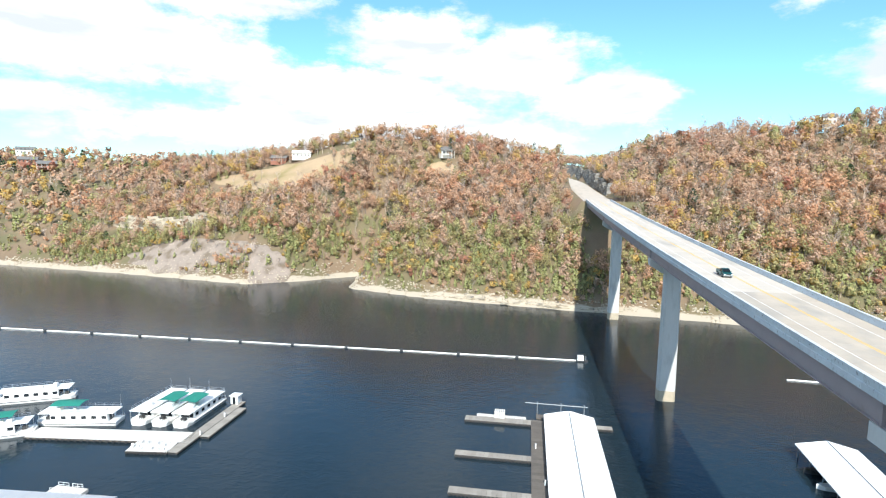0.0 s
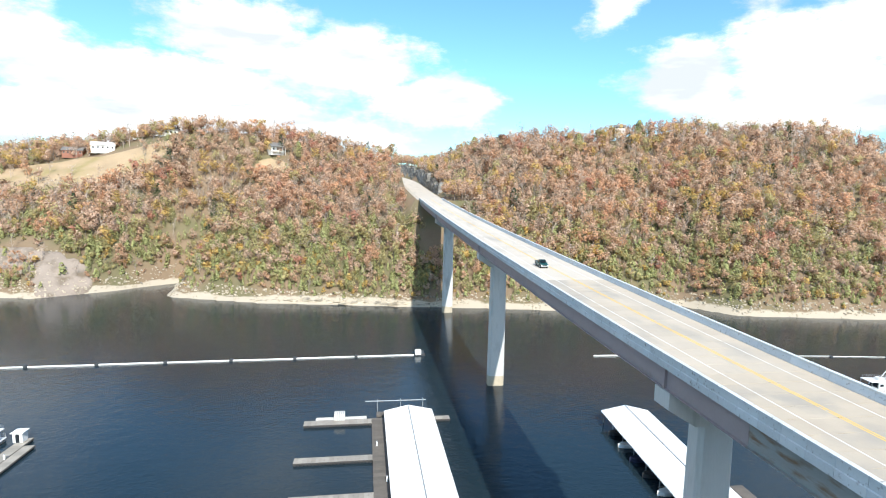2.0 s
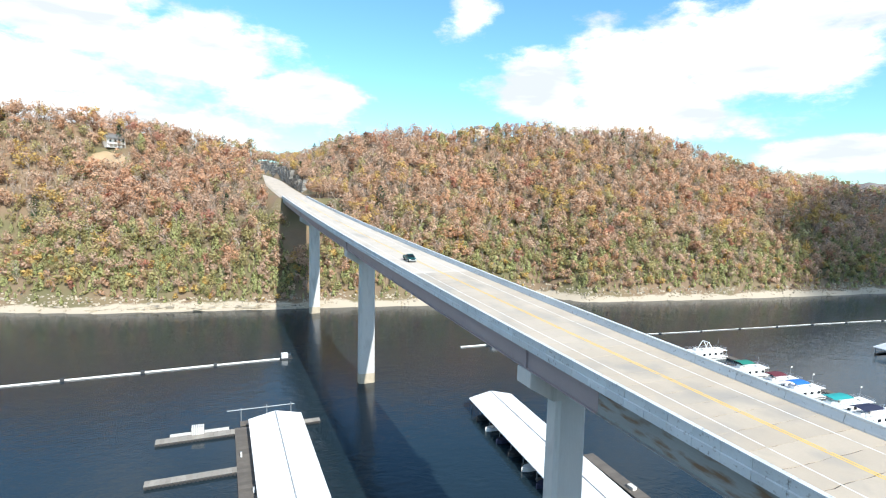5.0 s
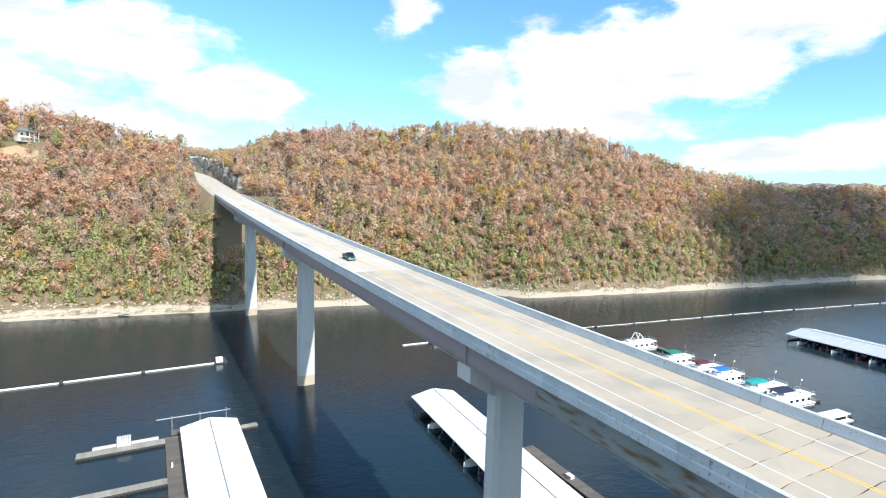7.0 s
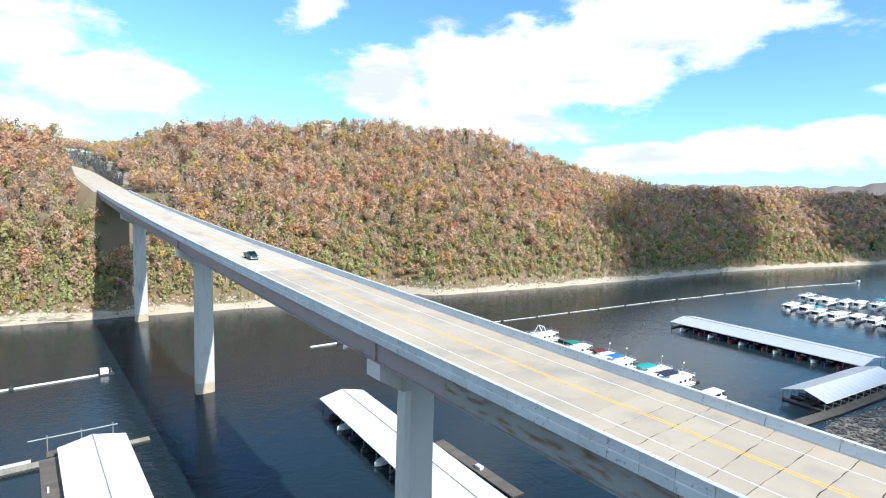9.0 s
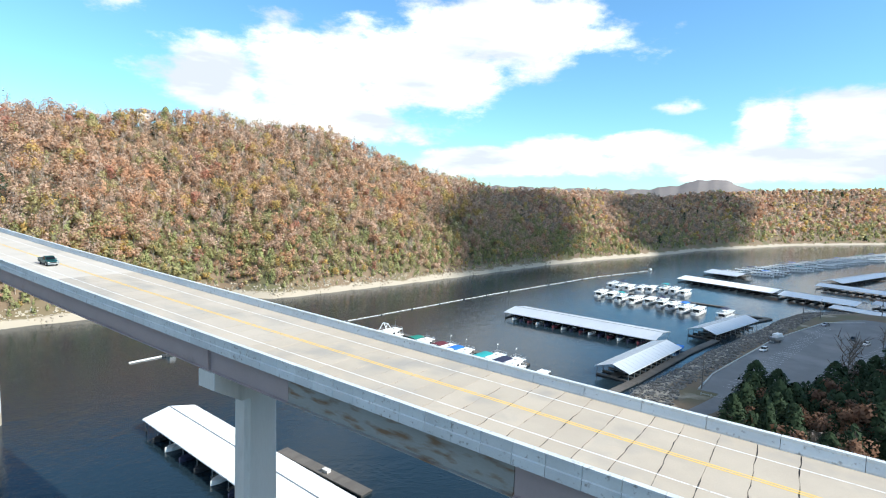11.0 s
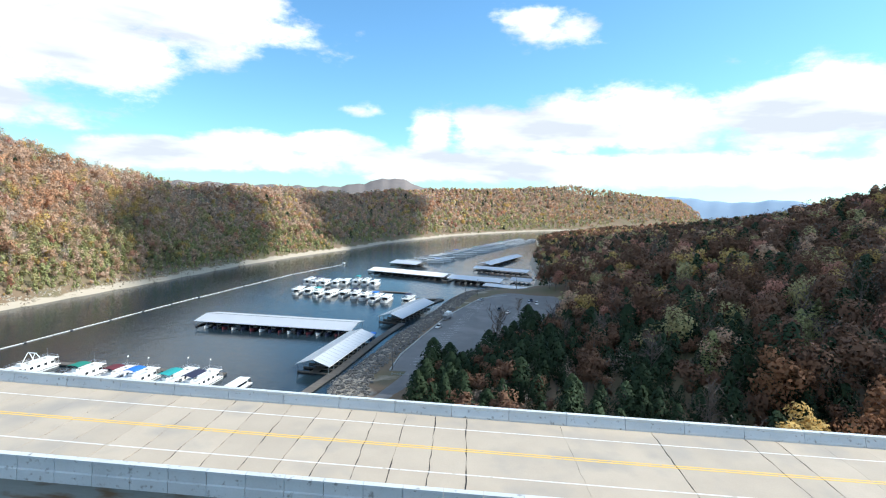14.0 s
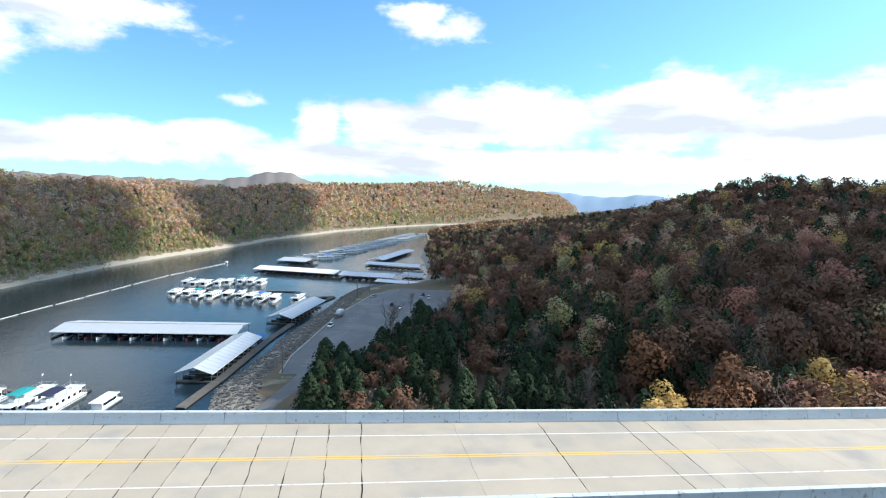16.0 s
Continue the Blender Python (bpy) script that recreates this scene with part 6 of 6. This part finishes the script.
NAMES = {0: "copper-leaved autumn tree", 1: "copper-brown oak", 2: "dull red autumn tree", 3: "yellow-ochre autumn tree", 4: "olive-leaved tree", 5: "green cedar", 6: "dark green cedar", 7: "tan-leaved tree", 8: "bare grey-brown tree", 9: "russet oak in shade-dark colour"}
NEAR_TREES = [(151, 10.5, 6, 12), (141, 11.5, 6, 11), (132, 13, 6, 10), (160, 11, 6, 13), (146, 5, 6, 12), (158, 6, 6, 13), (150, 2, 6, 10), (166, -3, 6, 10), (174, -6, 6, 13), (182, -9, 8, 17), (186, -12, 6, 12), (196, -16, 6, 12), (206, -22, 6, 14), (214, -26, 6, 12),
              (190, -22, 6, 11), (178, -18, 6, 10), (166, -14, 6, 12), (154, -8, 6, 11), (142, -6, 6, 10), (132, 2, 6, 9), (222, -34, 8, 12), (228, -42, 6, 13), (212, -44, 6, 12), (196, -36, 6, 11),
              (172, -30, 8, 12), (180, -40, 6, 12), (162, -26, 6, 11), (150, -22, 6, 12), (140, -18, 6, 11), (128, -12, 6, 10), (118, -4, 6, 9), (292, -70, 4, 17), (298, -76, 6, 18), (306, -72, 4, 16), (284, -78, 6, 15),
              (268, -24, 8, 9), (152, -36, 8, 12), (140, -32, 9, 11), (128, -28, 9, 10), (116, -22, 6, 10), (104, -16, 6, 9), (160, -46, 6, 13), (146, -48, 6, 12), (132, -44, 8, 13), (120, -38, 6, 11),
              (86, -50, 3, 15), (94, -58, 3, 14), (88, -68, 0, 17), (98, -74, 0, 16), (90, -86, 3, 16), (100, -94, 3, 15), (92, -108, 2, 16), (104, -112, 0, 16), (78, -40, 9, 10), (84, -30, 6, 9),
              (112, -62, 0, 18), (124, -72, 9, 18), (116, -88, 8, 16), (130, -98, 2, 18), (108, -48, 8, 12), (96, -40, 6, 10)]
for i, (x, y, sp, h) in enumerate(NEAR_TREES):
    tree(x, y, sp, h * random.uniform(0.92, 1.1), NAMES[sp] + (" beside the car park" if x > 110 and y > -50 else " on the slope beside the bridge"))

HILLTOP = [(-174, 430, 0, 11), (-162, 432, 5, 14), (-148, 428, 3, 12), (-152, 440, 8, 13), (-134, 430, 8, 13), (-124, 424, 3, 13), (-116, 427, 3, 12), (-104, 422, 5, 13), (-94, 420, 0, 11),
           (-84, 412, 4, 12), (-74, 408, 0, 12), (-52, 402, 2, 11), (-46, 392, 5, 11), (-36, 398, 2, 11), (-28, 404, 1, 11), (-222, 432, 8, 12), (-232, 426, 3, 10), (22, 330, 2, 9), (18, 322, 2, 8), (24, 338, 0, 9),
           (150, 368, 5, 12), (166, 372, 4, 11), (196, 370, 5, 12), (214, 366, 0, 12), (248, 360, 4, 12), (274, 352, 4, 11), (82, 404, 5, 11), (100, 398, 8, 12)]
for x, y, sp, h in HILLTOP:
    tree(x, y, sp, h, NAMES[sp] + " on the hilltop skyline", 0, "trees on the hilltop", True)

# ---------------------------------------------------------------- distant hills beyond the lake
# the far woodland and blue hills carry distance haze in their base colour
M_HAZE = mat("far_haze_grey_woodland", (0.23, 0.205, 0.195), 1.0, 0, 0.12, 0.004, 0.03, 0, spec=0.0)
M_HAZEB = mat("far_haze_blue_hills", (0.27, 0.36, 0.47), 1.0, 0, 0.06, 0.003, 0.02, 0, spec=0.0)
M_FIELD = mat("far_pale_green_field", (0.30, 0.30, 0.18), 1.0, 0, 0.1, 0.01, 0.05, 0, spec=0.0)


def far_hills(name, r, azs, elf, m, label, depth=500):
    bm = bmesh.new()
    prev = None
    for a in azs:
        s, c = math.sin(radians(a)), math.cos(radians(a))
        z = 57 + r * math.tan(radians(elf(a)))
        row = [bm.verts.new((rr * s, rr * c, zz)) for rr, zz in ((r - depth, -5), (r - depth * 0.55, z * 0.55), (r - depth * 0.2, z * 0.9), (r, z), (r + depth * 0.7, z * 0.3), (r + depth * 0.8, -5))]
        if prev:
            for q in range(5):
                bm.faces.new((prev[q], prev[q + 1], row[q + 1], row[q]))
        prev = row
    bmesh.ops.recalc_face_normals(bm, faces=bm.faces)
    for f in bm.faces:
        f.smooth = True
    return tagged(part(name, bm, m), label, "hills", kind="structure")


def bell(a, c, w):
    return math.exp(-((a - c) / w) ** 2)


far_hills("backdrop", 3000, [55 + i * 0.35 for i in range(140)], lambda a: 1.5 + 1.1 * bell(a, 81.8, 2.8) + 0.35 * bell(a, 78.5, 3) + 0.5 * bell(a, 95, 5) + 0.08 * math.sin(a * 2.3) + 0.05 * math.sin(a * 5.1), M_HAZE, "distant wooded hills in a haze-grey colour, with one higher summit")
far_hills("backdrop", 4200, [98 + i * 0.4 for i in range(70)], lambda a: 1.25 + 0.42 * bell(a, 110, 3) + 0.35 * bell(a, 119, 2) + 0.05 * math.sin(a * 3.1), M_HAZEB, "hills on the horizon with blue haze in their colour")
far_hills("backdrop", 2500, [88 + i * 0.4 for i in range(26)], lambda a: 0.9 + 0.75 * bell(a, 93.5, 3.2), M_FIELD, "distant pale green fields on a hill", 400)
woods("hill_woods", (-330, 36, 255, 470), 4.0, 8.5, 14, 210, 0.040, "autumn woodland of rust, tan and green trees on the far hillside", lo=5, keep=far_side)
woods("hill_woods", (36, 470, 190, 640), 4.2, 8.5, 14, 215, 0.039, "autumn woodland of rust, olive and brown trees above the lake", lo=5, keep=far_side, green=0.5)
woods("hill_woods", (470, 1000, 10, 360), 6.2, 8, 13, 84, 0.085, "brown and red autumn woodland along the lake", keep=far_side, green=0.5)
woods("distant_woods", (-800, -330, 300, 720), 7.0, 7, 12, 44, 0.12, "autumn woodland on the far bank", keep=far_side)
woods("distant_woods", (1000, 2500, -1050, 420), 9.5, 10, 15, 26, 0.18, "distant tan and brown woodland round the lake bend", lo=3, keep=lambda P, z, ds: (P[:, 1] > -0.75 * (P[:, 0] - 1000) - 60) & (ds < 300))
P = scatter(-330, 620, 100, 345, 3.3, RNG)
z, ds = land(P)
ok = wood_ok(P, z, ds, 2.6) & far_side(P, z, ds) & (ds < 48) & (RNG.uniform(size=len(P)) < np.clip(1.4 - ds / 52, 0, 1))
P, z, ds = P[ok], z[ok], ds[ok]
plant("shore_shrubs", P, z, RNG.choice([5, 5, 5, 5, 5, 4, 4, 7, 1, 3], len(P)), RNG.uniform(2.6, 7.0, len(P)) * np.clip(0.45 + ds / 16, 0.5, 1), 66, 0.10, "green cedars and tan shrubs along the foot of the hill")
grove = [(70, -34), (104, -4), (128, 12), (160, 9), (214, -20), (250, -48), (268, -68), (205, -84), (100, -76), (72, -60)]
P = scatter(70, 270, -84, 14, 4.7, RNG)
P = P[inside(P, grove)]
z, ds = land(P)
# brown undergrowth takes the shade-darkened oak leaves
sp = RNG.choice([6, 6, 6, 6, 6, 6, 9, 9, 8], len(P))
plant("shrub_grove", P, z, sp, RNG.uniform(5, 11, len(P)), 480, 0.036, "dark cedars and brown undergrowth beside the car park")
clear = [(100, 40), (168, 26), (240, 8), (330, -20), (342, -50), (276, -64), (215, -36), (150, -52), (116, -60), (105, -76), (60, -60), (60, 10)]
# dark=True: shade is put into the leaf colours of these woods
woods("valley_woods", (60, 215, -300, 0), 7.2, 12, 19, 760, 0.0245, "russet and red autumn woodland in shade-dark colours on the near slope", lo=10, dark=True, keep=lambda P, z, ds: ~inside(P, clear))
woods("valley_woods", (215, 350, -380, 0), 7.2, 12, 19, 340, 0.038, "russet and red autumn woodland in shade-dark colours on the near hill", lo=10, dark=True, keep=lambda P, z, ds: ~inside(P, clear) & ~((P[:, 0] > 240) & (P[:, 1] > -46)))
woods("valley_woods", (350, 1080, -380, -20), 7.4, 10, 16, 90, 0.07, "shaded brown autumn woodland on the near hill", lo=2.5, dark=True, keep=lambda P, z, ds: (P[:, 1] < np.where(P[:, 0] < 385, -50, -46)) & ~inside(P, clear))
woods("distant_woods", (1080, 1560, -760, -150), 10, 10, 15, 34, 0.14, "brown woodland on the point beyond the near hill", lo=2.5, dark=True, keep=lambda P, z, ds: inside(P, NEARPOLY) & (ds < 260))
